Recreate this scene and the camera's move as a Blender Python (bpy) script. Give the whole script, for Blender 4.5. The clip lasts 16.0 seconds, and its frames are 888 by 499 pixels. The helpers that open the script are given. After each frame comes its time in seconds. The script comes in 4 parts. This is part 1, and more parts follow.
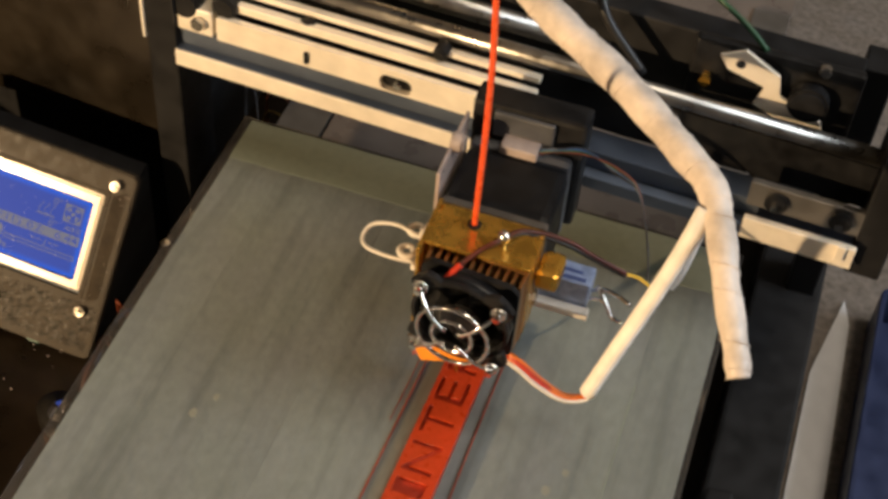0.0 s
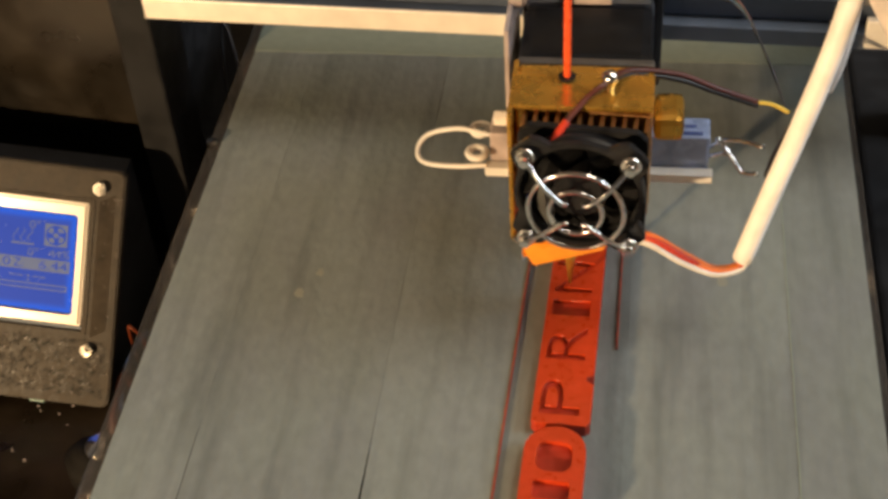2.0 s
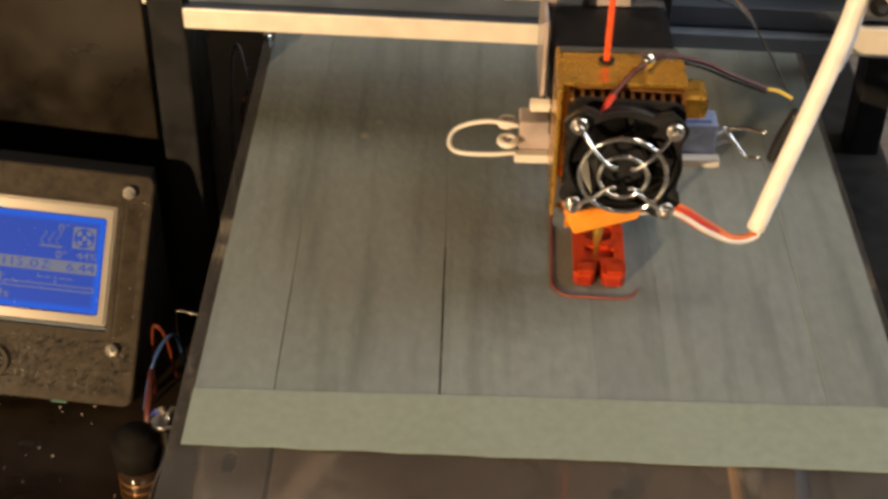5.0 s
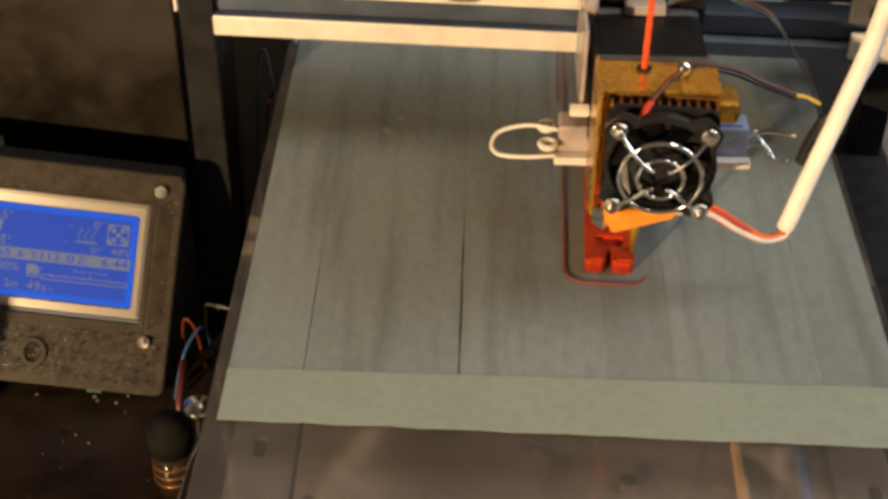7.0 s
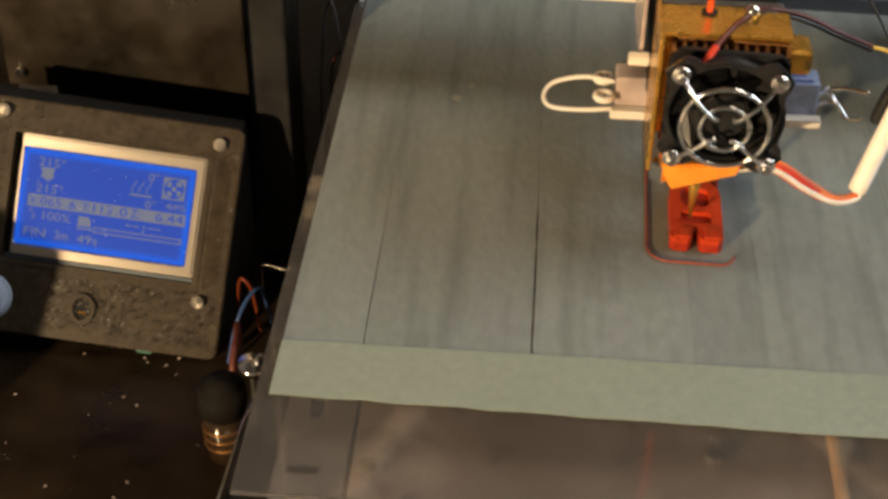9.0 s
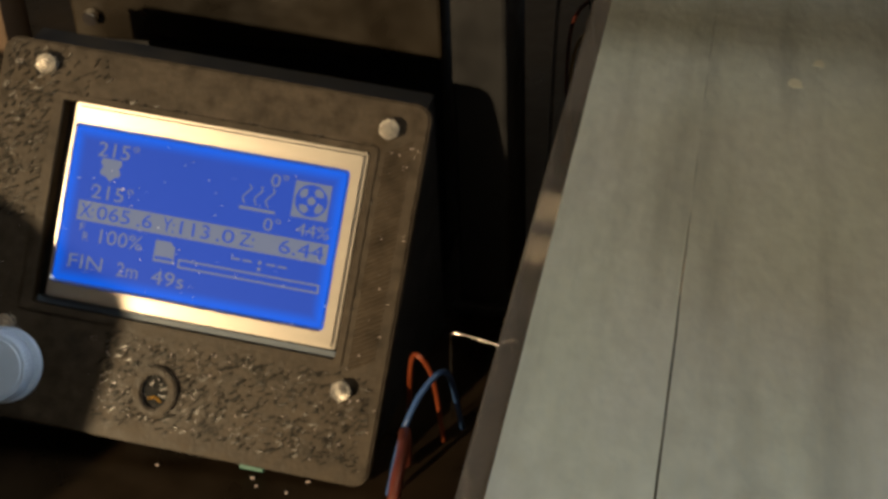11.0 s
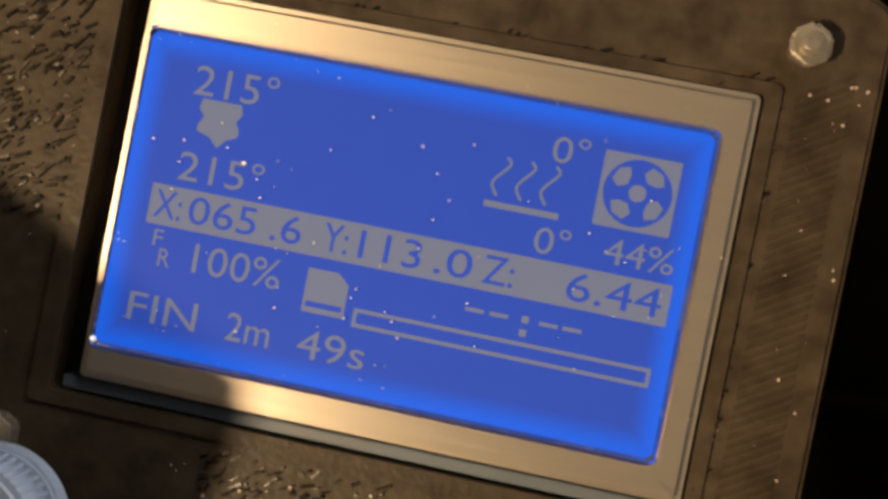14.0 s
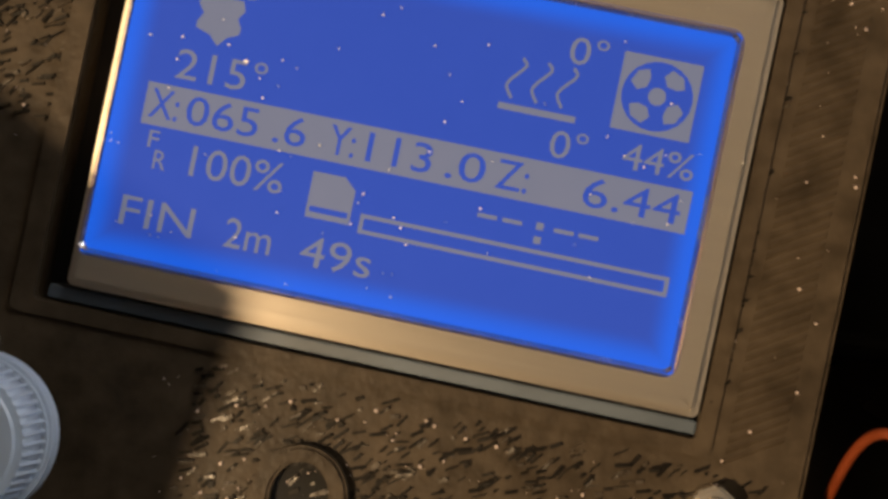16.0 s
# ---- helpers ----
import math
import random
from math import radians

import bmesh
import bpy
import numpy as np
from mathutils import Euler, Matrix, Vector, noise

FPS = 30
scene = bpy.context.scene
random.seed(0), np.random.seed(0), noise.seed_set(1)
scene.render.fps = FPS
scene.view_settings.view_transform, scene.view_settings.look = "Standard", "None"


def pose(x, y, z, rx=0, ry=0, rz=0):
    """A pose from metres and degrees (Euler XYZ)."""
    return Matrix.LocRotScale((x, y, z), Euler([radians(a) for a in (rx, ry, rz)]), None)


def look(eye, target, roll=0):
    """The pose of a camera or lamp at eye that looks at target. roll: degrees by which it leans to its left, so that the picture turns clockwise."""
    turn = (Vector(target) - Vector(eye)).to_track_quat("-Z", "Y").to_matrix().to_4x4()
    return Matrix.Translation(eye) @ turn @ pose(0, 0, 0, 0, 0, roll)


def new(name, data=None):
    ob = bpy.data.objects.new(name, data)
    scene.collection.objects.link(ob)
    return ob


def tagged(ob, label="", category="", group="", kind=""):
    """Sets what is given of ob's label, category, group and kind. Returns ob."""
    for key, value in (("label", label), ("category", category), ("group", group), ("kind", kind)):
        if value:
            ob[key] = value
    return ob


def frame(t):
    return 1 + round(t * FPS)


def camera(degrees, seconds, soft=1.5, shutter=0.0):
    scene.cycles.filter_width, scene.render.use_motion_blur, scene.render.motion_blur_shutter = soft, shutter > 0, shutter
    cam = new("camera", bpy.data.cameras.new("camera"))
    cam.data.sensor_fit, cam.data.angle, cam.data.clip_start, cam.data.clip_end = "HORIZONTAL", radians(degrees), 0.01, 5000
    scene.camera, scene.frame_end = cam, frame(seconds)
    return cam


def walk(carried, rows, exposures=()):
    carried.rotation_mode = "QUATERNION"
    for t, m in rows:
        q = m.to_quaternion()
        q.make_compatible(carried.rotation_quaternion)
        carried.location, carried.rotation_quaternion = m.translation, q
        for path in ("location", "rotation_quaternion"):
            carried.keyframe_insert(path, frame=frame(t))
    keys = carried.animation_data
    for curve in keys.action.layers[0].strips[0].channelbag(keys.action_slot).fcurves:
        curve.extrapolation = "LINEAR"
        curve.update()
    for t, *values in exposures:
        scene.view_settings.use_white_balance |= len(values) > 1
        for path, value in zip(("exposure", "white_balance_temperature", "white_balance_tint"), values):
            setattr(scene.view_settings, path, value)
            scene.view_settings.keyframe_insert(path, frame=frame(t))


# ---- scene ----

# ---------------------------------------------------------------- camera
cam = camera(33.85, 16.0, soft=3.4)
PATH = [
    (0, 0.0855, -0.3478, 0.6004, 14.63, -47.58, 5.21),
    (0.5, 0.0850, -0.3470, 0.5485, 15.08, -46.22, -1.77),
    (1, 0.0699, -0.3504, 0.5042, 14.44, -44.56, -4.33),
    (1.5, 0.0526, -0.3406, 0.4710, 13.80, -43.34, -4.70),
    (2, 0.0193, -0.3375, 0.4631, 10.18, -43.06, -4.47),
    (2.5, -0.0018, -0.3413, 0.4375, 7.95, -40.49, -3.95),
    (3, -0.0114, -0.3399, 0.4297, 6.80, -39.23, -3.69),
    (3.5, -0.0270, -0.3540, 0.4290, 4.73, -39.05, -2.30),
    (6, -0.0613, -0.4287, 0.4654, -0.01, -37.84, 1.82),
    (6.5, -0.0595, -0.4296, 0.4664, 0.69, -38.07, 1.35),
    (7, -0.0589, -0.4320, 0.4694, 1.31, -38.45, 0.87),
    (7.5, -0.0569, -0.4301, 0.4600, 2.40, -38.08, 0.59),
    (8, -0.0557, -0.4262, 0.4534, 3.36, -38.02, 0.69),
    (10.3, -0.0991, -0.3488, 0.3938, 4.46, -38.64, 1.07),
    (10.5, -0.1036, -0.3125, 0.3828, 5.99, -39.98, 0.90),
    (11, -0.1121, -0.2205, 0.2725, 13.15, -35.31, -2.48),
    (11.5, -0.1409, -0.1472, 0.2141, 17.00, -34.07, -3.76),
    (12, -0.1855, -0.1019, 0.1797, 14.09, -33.94, -1.79),
    (12.5, -0.1999, -0.0811, 0.1658, 13.85, -34.03, -1.74),
    (13, -0.2039, -0.0775, 0.1616, 13.42, -33.58, -1.46),
    (13.5, -0.2038, -0.0766, 0.1627, 13.55, -34.00, -1.55),
    (14, -0.2030, -0.0766, 0.1622, 13.83, -33.84, -1.74),
    (14.5, -0.2031, -0.0766, 0.1626, 13.80, -33.96, -1.82),
    (15, -0.2024, -0.0768, 0.1618, 14.05, -34.18, -2.01),
    (15.5, -0.2004, -0.0815, 0.1559, 14.21, -33.31, -1.89),
    (16, -0.2152, -0.0810, 0.1466, 9.46, -33.07, 1.27),
]
walk(cam, [(t, pose(x, y, z, 90 + p, 0, yw) @ pose(0, 0, 0, 0, 0, r)) for t, x, y, z, yw, p, r in PATH],
     exposures=[(0, -0.10, 6650, 10), (1.5, 0.02, 6600, 10), (8.2, 0.04, 6600, 10), (10.3, 0.14, 6100, 4), (11.3, 0.10, 6100, 4), (12.0, 0.14, 6650, 11), (16.0, 0.16, 6650, 11)])

# ---------------------------------------------------------------- light
world = bpy.data.worlds.new("room_air")
scene.world = world
world.use_nodes = True
world.node_tree.nodes["Background"].inputs[0].default_value = (0.55, 0.68, 1.0, 1)
world.node_tree.nodes["Background"].inputs[1].default_value = 0.05


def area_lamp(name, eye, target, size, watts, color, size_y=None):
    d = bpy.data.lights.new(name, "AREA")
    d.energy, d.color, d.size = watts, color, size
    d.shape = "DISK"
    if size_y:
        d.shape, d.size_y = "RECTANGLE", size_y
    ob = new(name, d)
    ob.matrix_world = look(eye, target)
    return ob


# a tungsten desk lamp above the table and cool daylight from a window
area_lamp("desk_lamp_light", (-0.74, -1.04, 0.40), (-0.08, 0.06, 0.10), 0.035, 25.5, (1.0, 0.70, 0.39))
area_lamp("window_light", (1.76, 0.20, 1.25), (0.0, 0.05, 0.1), 0.9, 30.0, (0.80, 0.90, 1.0), 0.9)
# added overhead lamp, no fitting seen; fills the bed softly from upper right
area_lamp("overhead_fill_light", (0.58, 0.08, 1.66), (0.0, 0.0, 0.0), 0.8, 14.5, (1.0, 0.86, 0.68))


# ---------------------------------------------------------------- materials
def material(name, color, rough=0.5, metal=0.0, grain=(80.0, 0.25), stain=(9.0, 0.2), bump=(120.0, 0.0), stretch=(1, 1, 1),
             rough_var=0.1, coat=0.0, tint=None, per_object=0.0, streak=None, specular=0.5):
    m = bpy.data.materials.new(name)
    m.use_nodes = True
    n, l = m.node_tree.nodes, m.node_tree.links
    b = n["Principled BSDF"]
    co = n.new("ShaderNodeTexCoord")
    mp = n.new("ShaderNodeMapping")
    mp.inputs["Scale"].default_value = stretch
    l.new(co.outputs["Object"], mp.inputs["Vector"])
    def noise_tex(scale, detail):
        t = n.new("ShaderNodeTexNoise")
        t.inputs["Scale"].default_value, t.inputs["Detail"].default_value = scale, detail
        l.new(mp.outputs[0], t.inputs["Vector"])
        return t
    fine, broad = noise_tex(grain[0], 6), noise_tex(stain[0], 4)
    def ramp(src, lo, hi):
        r = n.new("ShaderNodeMapRange")
        r.inputs["From Min"].default_value, r.inputs["From Max"].default_value = 0.3, 0.7
        r.inputs["To Min"].default_value, r.inputs["To Max"].default_value = lo, hi
        l.new(src, r.inputs["Value"])
        return r.outputs[0]
    def mul(a, c):
        x = n.new("ShaderNodeMath")
        x.operation = "MULTIPLY"
        l.new(a, x.inputs[0])
        l.new(c, x.inputs[1])
        return x.outputs[0]
    value = mul(ramp(fine.outputs[0], 1 - grain[1], 1 + grain[1]), ramp(broad.outputs[0], 1 - stain[1], 1 + stain[1]))
    if streak:
        mp2 = n.new("ShaderNodeMapping")
        mp2.inputs["Scale"].default_value = streak[2]
        l.new(co.outputs["Object"], mp2.inputs["Vector"])
        st = n.new("ShaderNodeTexNoise")
        st.inputs["Scale"].default_value, st.inputs["Detail"].default_value = streak[0], 7
        l.new(mp2.outputs[0], st.inputs["Vector"])
        sr = n.new("ShaderNodeMapRange")
        sr.inputs["From Min"].default_value, sr.inputs["From Max"].default_value = 0.50, 0.74
        sr.inputs["To Min"].default_value, sr.inputs["To Max"].default_value = 1.0, 1 - streak[1]
        l.new(st.outputs[0], sr.inputs["Value"])
        value = mul(value, sr.outputs[0])
    if per_object:
        info = n.new("ShaderNodeObjectInfo")
        value = mul(value, ramp(info.outputs["Random"], 1 - per_object, 1 + per_object))
    base = n.new("ShaderNodeMix")
    base.data_type = "RGBA"
    base.inputs[6].default_value = (*color, 1)
    base.inputs[7].default_value = (*(tint or color), 1)
    l.new(ramp(broad.outputs[0], 0, 1), base.inputs[0])
    sc = n.new("ShaderNodeVectorMath")
    sc.operation = "SCALE"
    l.new(base.outputs[2], sc.inputs[0])
    l.new(value, sc.inputs["Scale"])
    l.new(sc.outputs[0], b.inputs["Base Color"])
    l.new(ramp(fine.outputs[0], max(rough - rough_var, 0.02), min(rough + rough_var, 1)), b.inputs["Roughness"])
    b.inputs["Metallic"].default_value = metal
    b.inputs["Coat Weight"].default_value = coat
    b.inputs["Specular IOR Level"].default_value = specular
    if bump[1]:
        bn = noise_tex(bump[0], 5)
        bp = n.new("ShaderNodeBump")
        bp.inputs["Strength"].default_value, bp.inputs["Distance"].default_value = 1.0, bump[1]
        l.new(bn.outputs[0], bp.inputs["Height"])
        l.new(bp.outputs[0], b.inputs["Normal"])
    return m


def glow(name, color, strength, gloss=0.4):
    m = material(name, tuple(c * 0.2 for c in color), gloss, grain=(300, 0.05), rough_var=0.02)
    b = m.node_tree.nodes["Principled BSDF"]
    b.inputs["Specular IOR Level"].default_value = 0.03
    b.inputs["Emission Color"].default_value = (*color, 1)
    b.inputs["Emission Strength"].default_value = strength
    return m


TAPE = material("masking_tape", (0.200, 0.222, 0.200), 0.7, grain=(260, 0.10), stain=(34, 0.09), bump=(330, 0.00030), stretch=(1, 0.55, 1), tint=(0.165, 0.178, 0.174), per_object=0.07, streak=(95, 0.34, (1, 0.085, 1)))
TAPE_NEW = material("clean_masking_tape", (0.232, 0.262, 0.205), 0.7, grain=(260, 0.08), stain=(20, 0.07), bump=(700, 0.0001), tint=(0.218, 0.244, 0.198))
PALE_TAPE = material("pale_tape", (0.25, 0.25, 0.20), 0.6, grain=(200, 0.1))
CLEAR = material("clear_bed_glass", (0.50, 0.46, 0.42), 0.06, grain=(60, 0.08), rough_var=0.03)
CLEAR.node_tree.nodes["Principled BSDF"].inputs["Transmission Weight"].default_value = 0.95
# the desk lamp's cream warmth is put into this steel's colour
STEEL = material("white_steel", (0.92, 0.84, 0.72), 0.38, metal=0.25, grain=(120, 0.06), stain=(12, 0.1), bump=(250, 0.0001))
# shaded copy of the bar steel; the extruder's shadow is in its colour
SHADESTEEL = material("steel_in_extruder_shade", (0.15, 0.185, 0.25), 0.45, metal=0.4, grain=(60, 0.15), stain=(14, 0.25))
DARKSTEEL = material("grey_channel", (0.13, 0.135, 0.15), 0.4, metal=0.5, grain=(90, 0.15), stain=(10, 0.25))
# same steel away from the lamp: dim window blue painted into the colour
DAYLITSTEEL = material("steel_with_window_blue", (0.10, 0.125, 0.175), 0.4, metal=0.5, grain=(60, 0.12), stain=(14, 0.25))
SCREW = material("zinc_screw", (0.80, 0.73, 0.62), 0.20, metal=0.9, grain=(300, 0.1), stain=(200, 0.15))
CHROME = material("chrome", (0.82, 0.80, 0.77), 0.10, metal=1.0, grain=(200, 0.05), stain=(20, 0.05), rough_var=0.06)
ROD = material("polished_rod", (0.62, 0.60, 0.57), 0.2, metal=1.0, grain=(200, 0.08), stain=(20, 0.1))
GUIDE = material("oiled_guide_rod", (0.40, 0.38, 0.35), 0.34, metal=1.0, grain=(200, 0.08), stain=(20, 0.15))
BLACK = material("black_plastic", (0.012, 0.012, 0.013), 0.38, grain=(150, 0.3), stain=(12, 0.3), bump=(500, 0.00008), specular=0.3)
BOARD = material("dark_brown_board", (0.012, 0.008, 0.0045), 0.34, grain=(70, 0.3), stain=(18, 0.5), bump=(160, 0.0002), specular=0.2)
BLACKMATT = material("black_frame_paint", (0.014, 0.014, 0.015), 0.5, grain=(90, 0.3), stain=(8, 0.35), specular=0.22)
MOTOR = material("motor_black", (0.008, 0.008, 0.009), 0.45, grain=(110, 0.3), bump=(300, 0.0001), specular=0.2)
GOLD = material("gold_anodised_aluminium", (0.66, 0.36, 0.062), 0.27, metal=0.8, grain=(150, 0.1), stain=(25, 0.15), bump=(500, 0.00004))
FIN = material("heatsink_fin", (0.36, 0.18, 0.065), 0.4, metal=0.8, grain=(120, 0.12))
KAPTON = material("orange_polyimide_tape", (1.0, 0.34, 0.03), 0.32, grain=(90, 0.12), stain=(40, 0.2), bump=(160, 0.0003), coat=0.4)
PLA = material("red_orange_plastic", (0.52, 0.050, 0.010), 0.34, grain=(350, 0.1), stain=(60, 0.15), bump=(1100, 0.00012), stretch=(1, 1, 1), tint=(0.46, 0.038, 0.008))
PLA_DEEP = material("deep_red_plastic", (0.36, 0.026, 0.007), 0.4, grain=(350, 0.15), stain=(60, 0.2), bump=(1100, 0.0001))
SKIRT = material("thin_red_extrusion", (0.27, 0.055, 0.03), 0.5, grain=(300, 0.25), stain=(60, 0.3))
FILAMENT = material("orange_red_filament", (0.85, 0.10, 0.025), 0.3, grain=(200, 0.05), stain=(30, 0.08))
WHITEP = material("white_nylon", (0.72, 0.68, 0.62), 0.45, grain=(160, 0.06), stain=(25, 0.1))
SLEEVE = material("cream_sleeve", (0.93, 0.89, 0.83), 0.55, grain=(140, 0.06), stain=(35, 0.1), bump=(300, 0.0002))
SPIRAL = material("translucent_spiral_wrap", (0.70, 0.61, 0.54), 0.42, grain=(140, 0.12), stain=(60, 0.2), bump=(200, 0.0004))
FROST = material("frosted_servo_case", (0.40, 0.33, 0.31), 0.35, grain=(120, 0.1), stain=(60, 0.18), coat=0.3)
SERVO = material("blue_servo_case", (0.30, 0.37, 0.56), 0.3, grain=(100, 0.15), stain=(90, 0.3), coat=0.4)
WIRE_RED = material("red_wire", (0.50, 0.035, 0.012), 0.4)
WIRE_BROWN = material("dark_red_wire", (0.10, 0.022, 0.013), 0.45)
WIRE_ORANGE = material("orange_wire", (0.75, 0.17, 0.02), 0.4)
WIRE_WHITE = material("white_wire", (0.75, 0.70, 0.62), 0.4)
WIRE_YELLOW = material("yellow_wire", (0.60, 0.42, 0.05), 0.4)
WIRE_GREEN = material("green_wire", (0.02, 0.085, 0.04), 0.4)
WIRE_BLUE = material("blue_wire", (0.035, 0.08, 0.22), 0.4)
WIRE_BLACK = material("black_wire", (0.015, 0.015, 0.016), 0.45)
COVER = material("dark_printed_cover", (0.046, 0.035, 0.024), 0.42, grain=(320, 0.30), stain=(60, 0.45), bump=(900, 0.00010), tint=(0.028, 0.0215, 0.0148), specular=0.12)
GOUGE = material("dark_gouge", (0.004, 0.0032, 0.0025), 0.5, grain=(300, 0.3), specular=0.1)
SCUFF = material("glossy_scuffed_print", (0.026, 0.019, 0.012), 0.36, grain=(300, 0.4), stain=(90, 0.4), bump=(800, 0.0002))
BEZEL = material("brushed_steel_bezel", (0.54, 0.49, 0.42), 0.35, metal=0.9, grain=(120, 0.012), stain=(30, 0.015), stretch=(0.3, 14, 1), rough_var=0.02)
_n, _l = BEZEL.node_tree.nodes, BEZEL.node_tree.links
_tangent = _n.new("ShaderNodeTangent")
_tangent.direction_type, _tangent.axis = "RADIAL", "X"
_l.new(_tangent.outputs[0], _n["Principled BSDF"].inputs["Tangent"])
_n["Principled BSDF"].inputs["Anisotropic"].default_value = 0.65
# knob colour holds the blue of daylight shade, out of the lamp's reach
KNOB = material("shade_blue_knob", (0.36, 0.44, 0.56), 0.4, grain=(120, 0.05), stain=(30, 0.06))
CASE = material("black_enclosure", (0.017, 0.013, 0.0085), 0.33, grain=(60, 0.25), stain=(16, 0.55), bump=(260, 0.0001))
BASEPLATE = material("brown_grey_base_sheet", (0.150, 0.126, 0.112), 0.32, metal=0.1, grain=(50, 0.15), stain=(9, 0.3))
ALU = material("slotted_aluminium", (0.20, 0.19, 0.18), 0.42, metal=0.7, grain=(90, 0.12), stain=(15, 0.2))
TABLE = material("speckled_tabletop", (0.20, 0.165, 0.135), 0.5, grain=(230, 0.35), stain=(45, 0.25), bump=(300, 0.0001), tint=(0.15, 0.13, 0.115))
PAPER = material("white_sheet", (0.66, 0.66, 0.68), 0.6, grain=(120, 0.04), stain=(10, 0.08))
WALL = material("painted_wall", (0.24, 0.215, 0.185), 0.8, grain=(60, 0.06), stain=(2, 0.1), bump=(200, 0.0004))
LCD_BLUE = glow("backlight_blue", (0.030, 0.072, 0.42), 0.80)
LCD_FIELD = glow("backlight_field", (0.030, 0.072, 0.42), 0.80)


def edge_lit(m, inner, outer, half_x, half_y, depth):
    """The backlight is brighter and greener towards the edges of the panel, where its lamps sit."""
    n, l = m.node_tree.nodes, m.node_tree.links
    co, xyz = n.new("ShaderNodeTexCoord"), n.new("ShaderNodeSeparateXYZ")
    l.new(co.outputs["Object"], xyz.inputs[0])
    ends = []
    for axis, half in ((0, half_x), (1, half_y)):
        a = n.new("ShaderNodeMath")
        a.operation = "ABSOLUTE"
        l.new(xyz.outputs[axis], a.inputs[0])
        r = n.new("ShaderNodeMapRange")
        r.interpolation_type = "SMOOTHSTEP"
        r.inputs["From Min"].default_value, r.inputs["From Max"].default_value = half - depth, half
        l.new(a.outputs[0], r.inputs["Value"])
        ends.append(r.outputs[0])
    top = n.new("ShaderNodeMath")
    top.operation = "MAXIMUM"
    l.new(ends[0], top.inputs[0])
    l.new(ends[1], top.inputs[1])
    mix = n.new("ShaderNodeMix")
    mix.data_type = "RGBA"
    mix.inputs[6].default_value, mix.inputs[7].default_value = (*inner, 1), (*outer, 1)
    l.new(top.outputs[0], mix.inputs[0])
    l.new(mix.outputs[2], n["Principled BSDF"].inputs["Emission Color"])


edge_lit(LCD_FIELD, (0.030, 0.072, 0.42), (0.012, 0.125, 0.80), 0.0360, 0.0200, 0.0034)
LCD_PIXEL = glow("lit_pixels", (0.18, 0.20, 0.29), 0.66)


# ---------------------------------------------------------------- mesh tools
def mesh_of(bm, name, mat, smooth=False):
    me = bpy.data.meshes.new(name)
    bm.to_mesh(me)
    bm.free()
    me.materials.append(mat)
    if smooth:
        for p in me.polygons:
            p.use_smooth = True
    return me


def part(name, bm, mat, parent, label="", smooth=False):
    ob = new(name, mesh_of(bm, name, mat, smooth))
    ob.parent = parent
    return tagged(ob, label)


def thing(name, at, label, category, group="", kind="", turn=(0, 0, 0)):
    ob = new(name)
    ob.matrix_basis = pose(*at, *turn)
    return tagged(ob, label, category, group, kind)


def box(x0, x1, y0, y1, z0, z1, bevel=0.0, bm=None):
    bm = bm or bmesh.new()
    r = bmesh.ops.create_cube(bm, size=1)
    vs = r["verts"]
    for v in vs:
        v.co = Vector(((x0 + x1) / 2 + v.co.x * (x1 - x0), (y0 + y1) / 2 + v.co.y * (y1 - y0), (z0 + z1) / 2 + v.co.z * (z1 - z0)))
    if bevel:
        es = list({e for v in vs for e in v.link_edges})
        bmesh.ops.bevel(bm, geom=es, offset=bevel, segments=2, profile=0.6, affect="EDGES")
    return bm


def rod(a, b, r, seg=16, r2=None, bm=None, bevel=0.0):
    bm = bm or bmesh.new()
    a, b = Vector(a), Vector(b)
    m = Matrix.Translation((a + b) / 2) @ (b - a).to_track_quat("Z", "Y").to_matrix().to_4x4()
    out = bmesh.ops.create_cone(bm, cap_ends=True, segments=seg, radius1=r, radius2=r if r2 is None else r2, depth=(b - a).length, matrix=m)
    if bevel:
        es = list({e for v in out["verts"] for e in v.link_edges if len(e.link_faces) == 2 and e.calc_face_angle(0) > 1})
        bmesh.ops.bevel(bm, geom=es, offset=bevel, segments=2, affect="EDGES")
    return bm


def spline(points, per=8):
    """A smooth line through the points."""
    p = [Vector(q) for q in points]
    p = [p[0] * 2 - p[1]] + p + [p[-1] * 2 - p[-2]]
    out = []
    for i in range(1, len(p) - 2):
        for k in range(per):
            t = k / per
            a, b, c, d = p[i - 1:i + 3]
            out.append(0.5 * ((2 * b) + (c - a) * t + (2 * a - 5 * b + 4 * c - d) * t * t + (3 * b - a - 3 * c + d) * t ** 3))
    out.append(p[-2])
    return out


